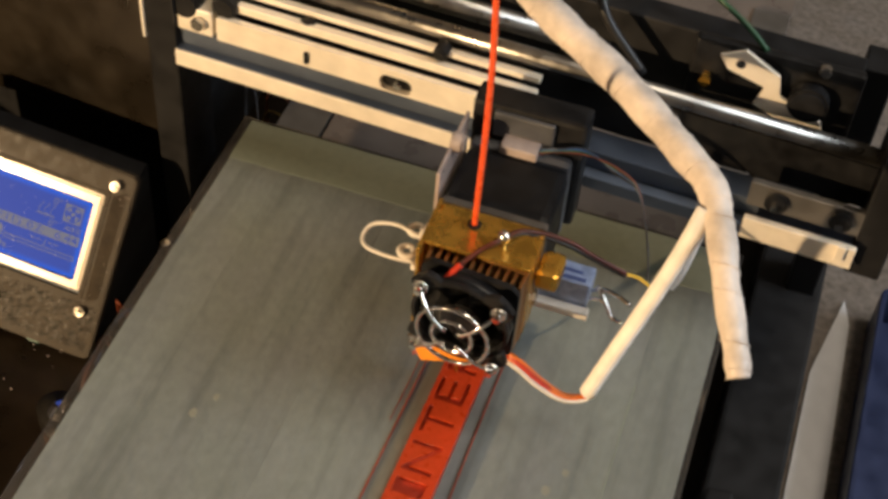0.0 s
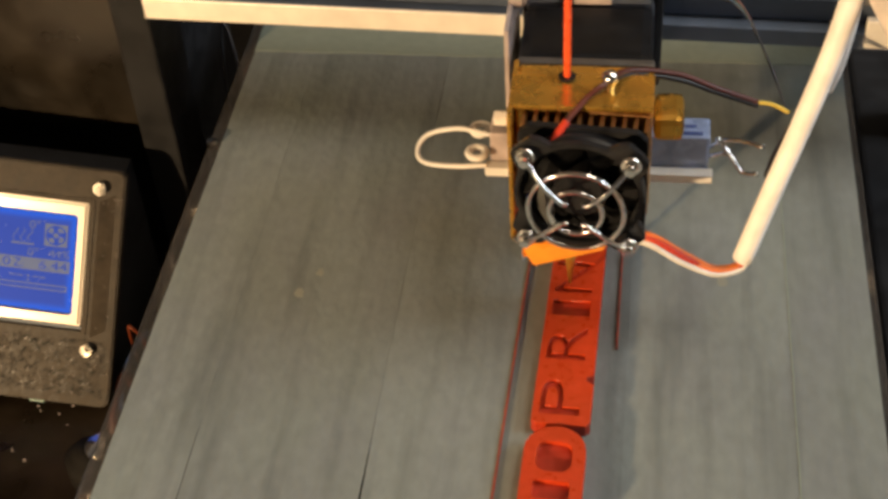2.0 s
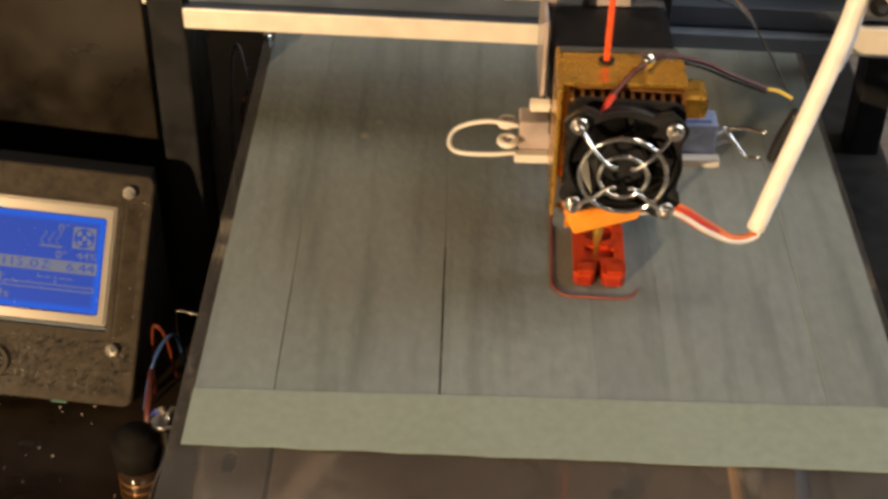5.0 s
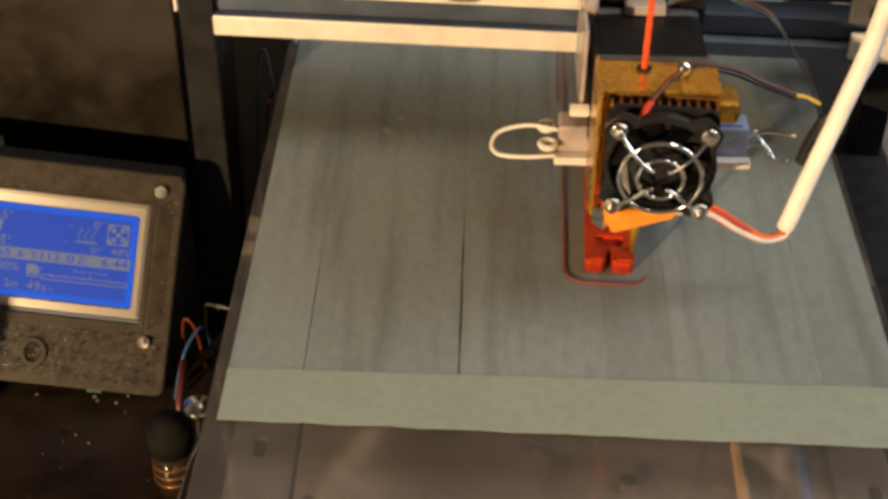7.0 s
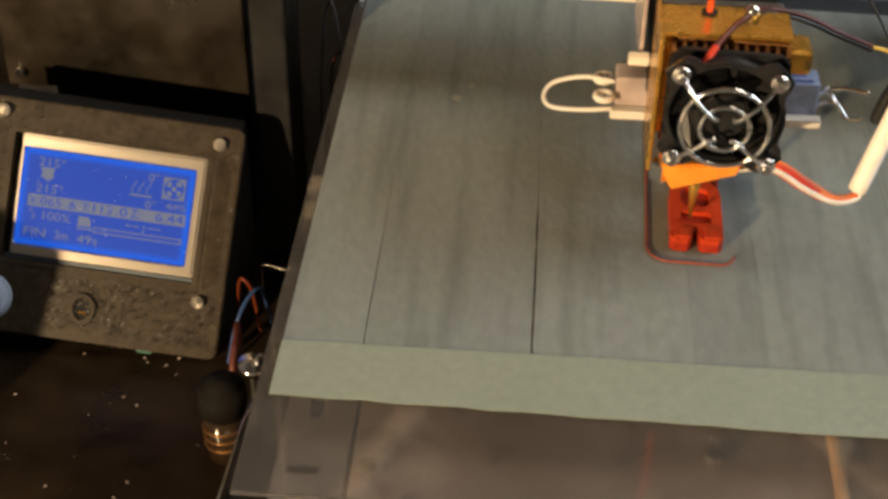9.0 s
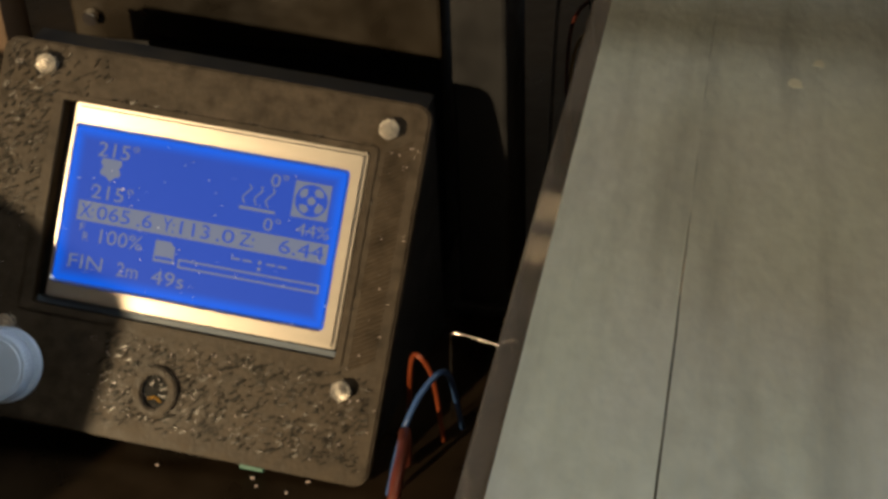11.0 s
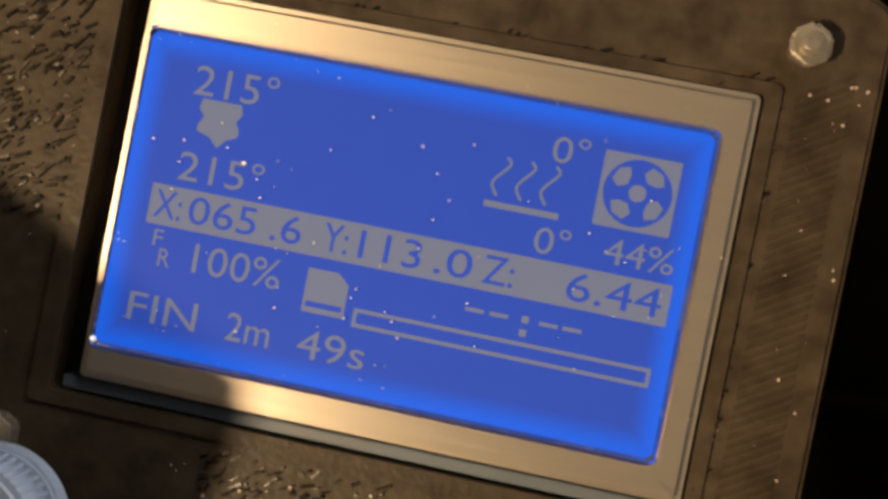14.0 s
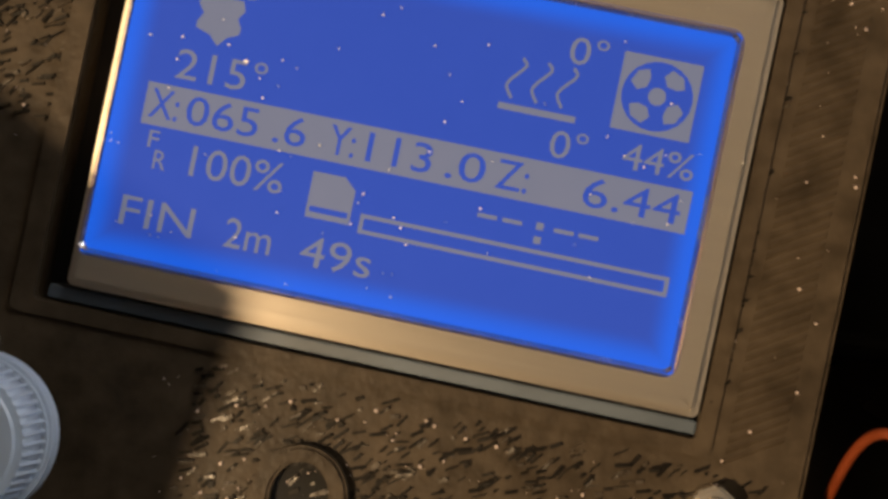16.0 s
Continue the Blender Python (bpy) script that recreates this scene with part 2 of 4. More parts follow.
def tube(points, r, seg=8, per=8, closed=False, bm=None, radii=None):
    bm = bm or bmesh.new()
    pts = spline(points, per) if per > 1 else [Vector(q) for q in points]
    n = len(pts)
    rings, up = [], Vector((0.13, 0.31, 0.94))
    for i, q in enumerate(pts):
        a = pts[(i - 1) % n] if closed else pts[max(i - 1, 0)]
        b = pts[(i + 1) % n] if closed else pts[min(i + 1, n - 1)]
        d = (b - a).normalized()
        s = d.cross(up)
        if s.length < 1e-3:
            s = d.cross(Vector((1, 0, 0)))
        s.normalize()
        w = s.cross(d).normalized()
        up = w
        rr = r if radii is None else radii(i / (n - 1))
        rings.append([bm.verts.new(q + rr * (math.cos(2 * math.pi * k / seg) * s + math.sin(2 * math.pi * k / seg) * w)) for k in range(seg)])
    for i in range(n if closed else n - 1):
        A, B = rings[i], rings[(i + 1) % n]
        for k in range(seg):
            bm.faces.new((A[k], A[(k + 1) % seg], B[(k + 1) % seg], B[k]))
    if not closed:
        bm.faces.new(rings[0][::-1])
        bm.faces.new(rings[-1])
    bmesh.ops.recalc_face_normals(bm, faces=bm.faces)
    return bm


def ring(center, radius, r, axis="y", seg=40, tube_seg=8, bm=None):
    c = Vector(center)
    pts = []
    for k in range(seg):
        a = 2 * math.pi * k / seg
        u, v = radius * math.cos(a), radius * math.sin(a)
        pts.append(c + (Vector((u, 0, v)) if axis == "y" else Vector((u, v, 0)) if axis == "z" else Vector((0, u, v))))
    return tube(pts, r, tube_seg, 1, True, bm)


def prism(outline, z0, z1, bm=None, bevel=0.0):
    """A flat outline (x, y), raised from z0 to z1."""
    bm = bm or bmesh.new()
    lo = [bm.verts.new((x, y, z0)) for x, y in outline]
    hi = [bm.verts.new((x, y, z1)) for x, y in outline]
    n = len(outline)
    bm.faces.new(lo[::-1])
    top = bm.faces.new(hi)
    for i in range(n):
        bm.faces.new((lo[i], lo[(i + 1) % n], hi[(i + 1) % n], hi[i]))
    bmesh.ops.recalc_face_normals(bm, faces=bm.faces)
    if bevel:
        bmesh.ops.bevel(bm, geom=list(top.edges), offset=bevel, segments=2, affect="EDGES")
    return bm


def round_rect(x0, x1, y0, y1, r, seg=5):
    out = []
    for cx, cy, a0 in ((x1 - r, y1 - r, 0), (x0 + r, y1 - r, 90), (x0 + r, y0 + r, 180), (x1 - r, y0 + r, 270)):
        for k in range(seg + 1):
            a = radians(a0 + 90 * k / seg)
            out.append((cx + r * math.cos(a), cy + r * math.sin(a)))
    return out


def frame_plate(outer, inner, z0, z1, bm=None, bevel=0.0):
    """A plate with a window: two outlines of equal count."""
    bm = bm or bmesh.new()
    rows = [[bm.verts.new((x, y, z)) for x, y in o] for o, z in ((outer, z0), (outer, z1), (inner, z1), (inner, z0))]
    n = len(outer)
    for j in range(4):
        A, B = rows[j], rows[(j + 1) % 4]
        for i in range(n):
            bm.faces.new((A[i], A[(i + 1) % n], B[(i + 1) % n], B[i]))
    bmesh.ops.recalc_face_normals(bm, faces=bm.faces)
    if bevel:
        es = [e for e in bm.edges if all(abs(v.co.z - z1) < 1e-7 for v in e.verts) and e.calc_face_angle(0) > 0.8]
        bmesh.ops.bevel(bm, geom=es, offset=bevel, segments=2, affect="EDGES")
    return bm


def letters(text, size, depth=0.0):
    """A bmesh of the words in the built-in font, lower left corner at the origin."""
    cu = bpy.data.curves.new("words", "FONT")
    cu.body, cu.size, cu.extrude, cu.resolution_u = text, size, depth / 2, 3
    ob = bpy.data.objects.new("words", cu)
    scene.collection.objects.link(ob)
    me = bpy.data.meshes.new_from_object(ob.evaluated_get(bpy.context.evaluated_depsgraph_get()))
    bm = bmesh.new()
    bm.from_mesh(me)
    bpy.data.objects.remove(ob)
    bpy.data.curves.remove(cu)
    bpy.data.meshes.remove(me)
    x0, y0 = min(v.co.x for v in bm.verts), min(v.co.y for v in bm.verts)
    for v in bm.verts:
        v.co = Vector((v.co.x - x0, v.co.y - y0, v.co.z + depth / 2))
    return bm


def fit_words(text, x0, x1, y0, y1, z):
    """Words that fill a rectangle."""
    bm = letters(text, 0.01, 0.0)
    w, h = max(v.co.x for v in bm.verts), max(v.co.y for v in bm.verts)
    for v in bm.verts:
        v.co = Vector((x0 + v.co.x / w * (x1 - x0), y0 + v.co.y / h * (y1 - y0), z))
    return bm


# ---------------------------------------------------------------- the room
def structure(name, bm, mat, label, category):
    ob = new(name, mesh_of(bm, name, mat))
    return tagged(ob, label, category, kind="structure")


TOP = structure("table_top", box(-0.95, 0.95, -0.75, 0.85, -0.03, 0.0, 0.004), TABLE, "grey-brown speckled laminate table top under the printer", "table top")
for lx in (-0.89, 0.89):
    for ly in (-0.69, 0.79):
        part("leg", box(lx - 0.03, lx + 0.03, ly - 0.03, ly + 0.03, -0.75, -0.031), TABLE, TOP)
structure("floor", box(-1.85, 1.85, -1.85, 1.85, -0.80, -0.75), material("dark_floor", (0.12, 0.09, 0.07), 0.6), "dark brown floor of the room", "floor")
structure("ceiling", box(-1.85, 1.85, -1.85, 1.85, 1.70, 1.75), WALL, "plain painted ceiling", "ceiling")
structure("wall_back", box(-1.85, 1.85, 1.80, 1.85, -0.75, 1.70), WALL, "plain painted wall behind the table", "wall")
structure("wall_front", box(-1.85, 1.85, -1.85, -1.80, -0.75, 1.70), WALL, "plain painted wall behind the viewer", "wall")
structure("wall_left", box(-1.85, -1.80, -1.80, 1.80, -0.75, 1.70), WALL, "plain painted side wall", "wall")
wr = box(1.80, 1.85, -1.80, -0.30, -0.75, 1.70)
box(1.80, 1.85, 0.70, 1.80, -0.75, 1.70, bm=wr)
box(1.80, 1.85, -0.30, 0.70, -0.75, 0.75, bm=wr)
structure("wall_right", wr, WALL, "plain painted wall with a tall window opening", "wall")


# ---------------------------------------------------------------- printer base and frame
def printer_base():
    t = thing("printer_base", (0, 0, 0), "black printer base board with grey sheet and steel rods on top", "printer base")
    part("board", box(-0.42, 0.148, -0.42, 0.40, 0.0005, 0.0040, 0.001), BOARD, t, "dark brown glossy base board")
    rnd = random.Random(31)
    specks = bmesh.new()
    for k in range(120):
        x, y, s = rnd.uniform(-0.30, -0.150), rnd.uniform(-0.20, 0.10), rnd.choice((0.0001, 0.00015, 0.0002, 0.0003))
        box(x - s, x + s * rnd.uniform(1, 2.5), y - s, y + s, 0.0039, 0.0041 + s, bm=specks)
    tagged(part("dust", specks, FROST, t, "pale dust and plastic crumbs"), kind="stuff")
    part("base_sheet", box(-0.119, 0.0955, -0.30, 0.38, 0.0765, 0.0785, 0.0006), BASEPLATE, t, "brown-grey glossy base sheet")
    for x in (-0.117, 0.0940):
        part("sheet_side", box(x - 0.001, x + 0.001, -0.30, 0.38, 0.0041, 0.0764), BASEPLATE, t)
    strip = frame_plate(round_rect(-0.1440, -0.1205, -0.26, 0.36, 0.002), round_rect(-0.1365, -0.1315, -0.066, -0.056, 0.0024), 0.0765, 0.0790)
    s = part("slotted_strip", strip, ALU, t, "dull slotted aluminium strip")
    part("slot", prism(round_rect(-0.140, -0.129, -0.092, -0.089, 0.0014), 0.0791, 0.0793), BLACK, s)
    part("slot", prism(round_rect(-0.1365, -0.1315, -0.066, -0.056, 0.0024), 0.0766, 0.0775), BLACK, s)
    part("hole", prism(round_rect(-0.137, -0.131, -0.115, -0.109, 0.0029), 0.0791, 0.0793), BLACK, s)
    for y in (-0.150, -0.175, -0.020, 0.030, 0.080, 0.130):
        part("slot", prism(round_rect(-0.1365, -0.1315, y - 0.005, y + 0.005, 0.0024), 0.0791, 0.0793), BLACK, s)
    for x in (-0.1425, -0.1225):
        part("strip_leg", box(x - 0.001, x + 0.001, -0.26, 0.36, 0.0041, 0.0764), BOARD, t)
    s2 = part("slotted_strip", box(0.0735, 0.0945, -0.26, 0.36, 0.0786, 0.0800, 0.0004), ALU, t, "dull slotted aluminium strip")
    part("slot", prism(round_rect(0.0850, 0.0895, -0.082, -0.072, 0.002), 0.0801, 0.0803), BLACK, s2)
    for x, y in ((-0.1130, -0.090), (-0.1060, -0.112), (0.000, -0.075)):
        part("bolt", rod((x, y, 0.0786), (x, y, 0.0830), 0.0036, 6, bevel=0.0006), CHROME, t)
    part("blue_wire", tube([(0.050, -0.20, 0.0815), (0.056, -0.11, 0.0815), (0.063, -0.070, 0.0815), (0.067, 0.02, 0.0815)], 0.0026), WIRE_BLUE, t, "blue insulated wire", True)
    part("cream_wire", tube([(0.037, -0.20, 0.0809), (0.040, -0.09, 0.0809), (0.042, 0.0, 0.0809)], 0.0024), material("tan_wire", (0.38, 0.24, 0.13), 0.5), t, "tan insulated wire", True)
    # side rails
    part("side_rail", box(0.1130, 0.146, -0.30, 0.34, 0.0041, 0.060, 0.002), BLACKMATT, t, "glossy black side rail")
    part("left_rail", box(-0.166, -0.1495, -0.24, -0.004, 0.0041, 0.050, 0.0015), BLACKMATT, t)
    return t


BASE = printer_base()


def terminal_strip():
    t = thing("terminal_strip", (0.121, 0, 0.0602), "black terminal strip with small brass screws on the side rail", "terminal strip")
    part("block", box(-0.007, 0.005, -0.26, 0.035, 0.0, 0.006, 0.0015), BLACK, t)
    rnd = random.Random(12)
    for k in range(22):
        y = -0.25 + k * 0.0128 + rnd.uniform(-0.002, 0.002)
        x = rnd.choice((-0.0035, 0.0018)) + rnd.uniform(-0.0007, 0.0007)
        tip = (x + rnd.uniform(-0.0008, 0.0008), y + rnd.uniform(-0.0008, 0.0008), 0.0078)
        part("terminal_screw", rod((x, y, 0.0055), tip, 0.0010, 10, bevel=0.0003), GOLD, t, "small brass screw")
        if k % 2 == 0:
            part("stub_wire", tube([(x, y, 0.0068), (x - 0.003, y + 0.003, 0.0085), (x - 0.006, y + 0.004, 0.0070)], 0.00035, 6, 4), GOLD, t, "short bare brass wire", True)
    return t


terminal_strip()


def frame_post(name, x0, x1, y0, y1, z1, label):
    t = thing(name, ((x0 + x1) / 2, (y0 + y1) / 2, 0.0042), label, "post")
    w, d = (x1 - x0) / 2, (y1 - y0) / 2
    part("upright", box(-w, w, -d, d, 0, z1, 0.0012), BLACKMATT, t)
    part("edge_strip", box(-w - 0.0016, -w - 0.0002, -d - 0.001, -d + 0.006, min(0.155, z1 * 0.7), z1 - 0.002, 0.0003), STEEL, t, "thin bright metal edge strip")
    part("foot", box(-w - 0.002, w + 0.002, -d - 0.002, d + 0.002, 0, 0.004, 0.001), BLACKMATT, t)
    return t


frame_post("frame_post", -0.187, -0.172, 0.118, 0.150, 0.45, "black painted frame upright with a bright edge strip")
frame_post("frame_post", 0.128, 0.142, 0.168, 0.186, 0.20, "short black painted frame upright behind the gantry end")

# black enclosure beside the frame, above the display
enc = thing("control_enclosure", (-0.255, 0.16, 0.0042), "large glossy black plastic enclosure standing behind the display", "enclosure")
part("front_panel", box(-0.050, 0.061, -0.022, -0.018, 0.073, 0.45, 0.001), CASE, enc)
part("body", box(-0.050, 0.060, -0.0178, 0.12, 0.075, 0.44, 0.002), BLACKMATT, enc)
# black block carries the body; its colour stands in for the shade below
part("foot_block", box(-0.048, 0.0595, -0.0165, 0.118, 0.0, 0.0748), BLACKMATT, enc)
part("screw", rod((-0.043, -0.0258, 0.081), (-0.043, -0.0222, 0.081), 0.0022, 12, bevel=0.0005), CHROME, enc, "small chrome screw")
side = thing("side_board", (-0.345, 0.16, 0.0042), "brown board standing beside the black enclosure", "board")
BROWN = material("brown_board", (0.10, 0.062, 0.035), 0.6, grain=(60, 0.2))
part("board", box(-0.020, 0.022, -0.03, -0.015, 0, 0.42, 0.001), BROWN, side)
# unseen panel, added to cast the shadow on the display's lower left
part("low_side", prism([(0.0145, -0.260), (0.0085, -0.260), (-0.031, -0.0305), (-0.020, -0.0305)], 0, 0.0928), BROWN, side, "unseen low panel added to shade the display")


# ---------------------------------------------------------------- gantry
def gantry():
    t = thing("gantry", (-0.0023, 0.1088, 0.1015), "horizontal gantry of cream-coloured steel profiles and polished rods", "gantry", turn=(0, 0, -2.4))
    part("bar_core", box(-0.170, -0.002, 0.0017, 0.012, 0.0489, 0.0563, 0.0003), DAYLITSTEEL, t, "top of the lower bar, coloured as lit by the window")
    part("lower_bar", box(-0.170, -0.002, 0.0, 0.0015, 0.0474, 0.0564, 0.0004), STEEL, t, "front face of the lower steel bar, coloured as lit by the lamp")
    part("lower_bar", box(-0.0018, 0.140, 0.0006, 0.012, 0.0487, 0.0556, 0.0008), SHADESTEEL, t, "lower steel bar, coloured as if in the extruder's shade")
    part("channel", box(-0.170, 0.145, 0.006, 0.020, 0.0564, 0.0655, 0.0006), DAYLITSTEEL, t, "steel channel with window blue in its colour")
    plate = frame_plate(round_rect(-0.150, -0.0002, 0.0655, 0.0785, 0.0012), round_rect(-0.0700, -0.0548, 0.0664, 0.0748, 0.0034), 0, 0.003)
    plate.transform(Matrix(((1, 0, 0, 0), (0, 0, -1, 0.0075), (0, 1, 0, 0), (0, 0, 0, 1))))
    p = part("upper_plate", plate, STEEL, t, "cream-coloured slotted steel plate")
    # black backing puts the slot's shade into the colour
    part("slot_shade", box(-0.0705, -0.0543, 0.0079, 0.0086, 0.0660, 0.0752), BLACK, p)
    part("nut", rod((-0.0615, 0.0035, 0.0705), (-0.0615, 0.0080, 0.0705), 0.0022, 6, bevel=0.0005), CHROME, p, "small hexagonal nut")
    part("pin", box(-0.1062, -0.1042, 0.0030, 0.0046, 0.0685, 0.0745, 0.0003), BLACK, p)
    # darker metal stands in for the hose and extruder shadow on this plate
    part("right_plate", box(0.098, 0.148, 0.0022, 0.0057, 0.0660, 0.0790, 0.0005), ALU, t, "bearing plate darkened for the shadow falling on it")
    part("end_plate", box(0.099, 0.1468, -0.0040, -0.0008, 0.0525, 0.0640, 0.0006), STEEL, t, "cream-coloured end plate")
    part("end_tab", box(0.139, 0.1425, -0.0064, -0.0042, 0.0570, 0.0660, 0.0005), STEEL, t)
    for x, z in ((0.110, 0.0725), (0.137, 0.0730)):
        part("spring_seat", rod((x, -0.0014, z), (x, 0.0021, z), 0.0048, 18, bevel=0.0008), BLACK, t, "black rubber grommet")
        part("screw", rod((x, -0.0034, z), (x, -0.0015, z), 0.0020, 8), CHROME, t)
    # strips and rods above
    part("strip", box(-0.150, 0.000, 0.0092, 0.0132, 0.0803, 0.0848, 0.0005), STEEL, t)
    part("strip", box(-0.152, 0.000, 0.0140, 0.0180, 0.0866, 0.0893, 0.0005), STEEL, t)
    # solid black block makes the gap behind the strips dark
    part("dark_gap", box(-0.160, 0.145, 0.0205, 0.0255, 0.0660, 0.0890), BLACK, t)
    part("polished_rod", rod((-0.162, 0.038, 0.096), (0.004, 0.038, 0.096), 0.0048, 24), GUIDE, t, "polished steel rod", True)
    part("polished_rod", rod((-0.162, 0.0215, 0.0942), (0.150, 0.0215, 0.0942), 0.0038, 24), GUIDE, t, "polished steel rod", True)
    part("back_channel", box(-0.165, 0.128, 0.046, 0.060, 0.055, 0.112, 0.001), BLACKMATT, t)
    part("top_strip", box(-0.165, 0.0, 0.046, 0.058, 0.1122, 0.1150, 0.0006), STEEL, t)
    part("clip", rod((-0.108, 0.010, 0.0815), (-0.108, 0.0155, 0.0815), 0.0048, 16, bevel=0.001), BLACK, t, "black round clip")
    part("clip", rod((-0.045, 0.010, 0.0890), (-0.045, 0.0205, 0.0890), 0.0034, 16, bevel=0.001), BLACK, t, "black round clip")
    part("idler", rod((-0.166, 0.004, 0.080), (-0.166, 0.020, 0.080), 0.0075, 20, bevel=0.001), BLACK, t, "black idler wheel")
    part("idler", rod((-0.147, 0.006, 0.0825), (-0.147, 0.016, 0.0825), 0.0060, 20, bevel=0.001), BLACK, t, "black idler wheel")
    part("end_block", box(-0.170, -0.152, 0.0042, 0.022, 0.0660, 0.0800, 0.001), STEEL, t)
    part("end_nut", rod((-0.158, 0.0005, 0.0735), (-0.158, 0.0040, 0.0735), 0.0036, 6, bevel=0.0005), ROD, t, "steel nut")
    part("left_plate", box(-0.1715, -0.1702, 0.002, 0.060, 0.050, 0.115), BLACKMATT, t)
    part("right_block", box(0.1452, 0.160, 0.002, 0.060, 0.045, 0.110, 0.001), BLACKMATT, t)
    return t


gantry()


def limit_switch():
    t = thing("limit_switch", (0.099, 0.1365, 0.2055), "black switch housing with a bent silver bracket behind the rod", "switch")
    part("housing", box(-0.042, 0.030, 0.010, 0.0155, -0.026, 0.010, 0.002), BLACK, t)
    br = prism([(-0.030, 0.008), (-0.020, 0.013), (-0.004, 0.004), (-0.002, -0.006), (0.017, -0.014), (0.020, -0.022), (0.013, -0.024), (-0.012, -0.013), (-0.009, -0.003), (-0.026, 0.002)], 0, 0.0018)
    br.transform(Matrix(((1, 0, 0, 0), (0, 0, -1, 0.006), (0, 1, 0, 0), (0, 0, 0, 1))))
    b = part("bracket", br, STEEL, t, "bent silver steel bracket")
    part("bracket_hole", rod((-0.021, 0.0038, 0.0060), (-0.021, 0.0043, 0.0060), 0.0020, 12), BLACK, b)
    part("roller", rod((0.010, 0.002, -0.006), (0.010, 0.0095, -0.006), 0.0085, 24, bevel=0.0012), BLACK, t, "black round roller")
    part("screw", rod((0.013, 0.006, 0.0105), (0.013, 0.0098, 0.0105), 0.0026, 12, bevel=0.0006), CHROME, t, "chrome screw")
    part("bulb", rod((-0.034, 0.004, -0.008), (-0.034, 0.0098, -0.008), 0.0025, 12, r2=0.0015), GOLD, t, "small brass contact")
    part("green_wire", tube([(-0.075, 0.03, 0.040), (-0.045, 0.024, 0.026), (-0.024, 0.016, 0.018), (-0.012, 0.012, 0.010)], 0.0013), WIRE_GREEN, t, "thin green wire", True)
    part("dark_wire", tube([(-0.095, 0.03, 0.030), (-0.085, 0.01, 0.020), (-0.078, 0.004, 0.010), (-0.060, 0.002, -0.010)], 0.0022), WIRE_BLACK, t, "thin black wire", True)
    return t


limit_switch()


# ---------------------------------------------------------------- print bed
def print_bed():
    t = thing("print_bed", (0, 0, 0.10), "glass print bed covered with worn grey-green masking tape strips", "print bed")
    part("glass_plate", box(-0.1515, 0.1030, -0.2600, 0.1440, -0.0024, -0.0004, 0.0004), CLEAR, t, "clear glass plate with dark edges").visible_shadow = False
    part("carriage", box(-0.112, 0.098, -0.150, 0.110, -0.0140, -0.0025, 0.001), BLACKMATT, t)
    for x in (-0.105, 0.090):
        for y in (-0.13, 0.09):
            part("slider", box(x - 0.006, x + 0.006, y - 0.012, y + 0.012, -0.0214, -0.0141, 0.001), BLACK, t, "black nylon slider")
    seams = (-0.1465, -0.1190, -0.0617, -0.0070, 0.0185, 0.0722, 0.1003)
    gaps = (0.0004, 0.0008, 0.00002, 0.00004, 0.00002, 0.0003)
    for k in range(6):
        n, y0, y1 = 30, -0.2170, 0.1405
        rnd = random.Random(k)
        def open_at(y):
            return 1.0 if y < -0.115 else max(0.12, 1 - (y + 0.115) / 0.03)
        ga, gb = (gaps[k - 1] if k else 0), gaps[k]
        left = [(seams[k] + ga / 2 * open_at(y) + rnd.uniform(-0.00008, 0.00008), y) for y in (y0 + (y1 - y0) * j / n for j in range(n + 1))]
        right = [(seams[k + 1] - gb / 2 * open_at(y) + rnd.uniform(-0.00008, 0.00008), y) for y in (y0 + (y1 - y0) * j / n for j in range(n + 1))]
        part("tape_strip", prism(right + left[::-1], -0.0003, 0.0 + 0.00002 * (k % 2)), TAPE, t)
    edge = [(0.0722 + 0.0006 * j / 20 + 0.0001 * math.sin(j * 2.3), 0.05 - 0.242 * j / 20) for j in range(21)]
    part("tape_edge", prism(edge + [(x + 0.00045, y) for x, y in edge[::-1]], 0.00003, 0.00016), TAPE_NEW, t, "pale lifted edge of an overlapping tape strip")
    rnd = random.Random(9)
    for name, ya, yb in (("front_tape", -0.2175, -0.1907), ("back_tape", 0.1138, 0.1416)):
        n = 24
        lo = [(-0.1468 + 0.2478 * j / n, ya + rnd.uniform(-0.0004, 0.0004) - 0.004 * j / n * (name == "front_tape")) for j in range(n + 1)]
        hi = [(-0.1468 + 0.2478 * j / n, yb + rnd.uniform(-0.0002, 0.0002)) for j in range(n + 1)]
        part(name, prism(lo + hi[::-1], 0.0001, 0.00030), TAPE_NEW, t, "cleaner pale green masking tape across the end")
    rnd = random.Random(21)
    for mx, my in ((-0.0937, -0.0214), (0.0548, -0.0055)):
        for dx, dy, r in ((0.001, 0.001, 0.0014), (-0.0045, -0.010, 0.0018)):
            blob = [(mx + dx + r * (0.8 + rnd.random() * 0.5) * math.cos(2 * math.pi * k / 11), my + dy + r * (1.0 + rnd.random() * 0.7) * math.sin(2 * math.pi * k / 11)) for k in range(11)]
            part("rubbed_spot", prism(blob, 0.00001, 0.00008), PALE_TAPE, t, "small pale spot on the tape")
    for y in (0.0498,):
        part("clip_bolt", rod((-0.1500, y, -0.0003), (-0.1500, y, 0.0022), 0.0022, 12, bevel=0.0005), CHROME, t, "small chrome clip bolt")
    return t


BED = print_bed()


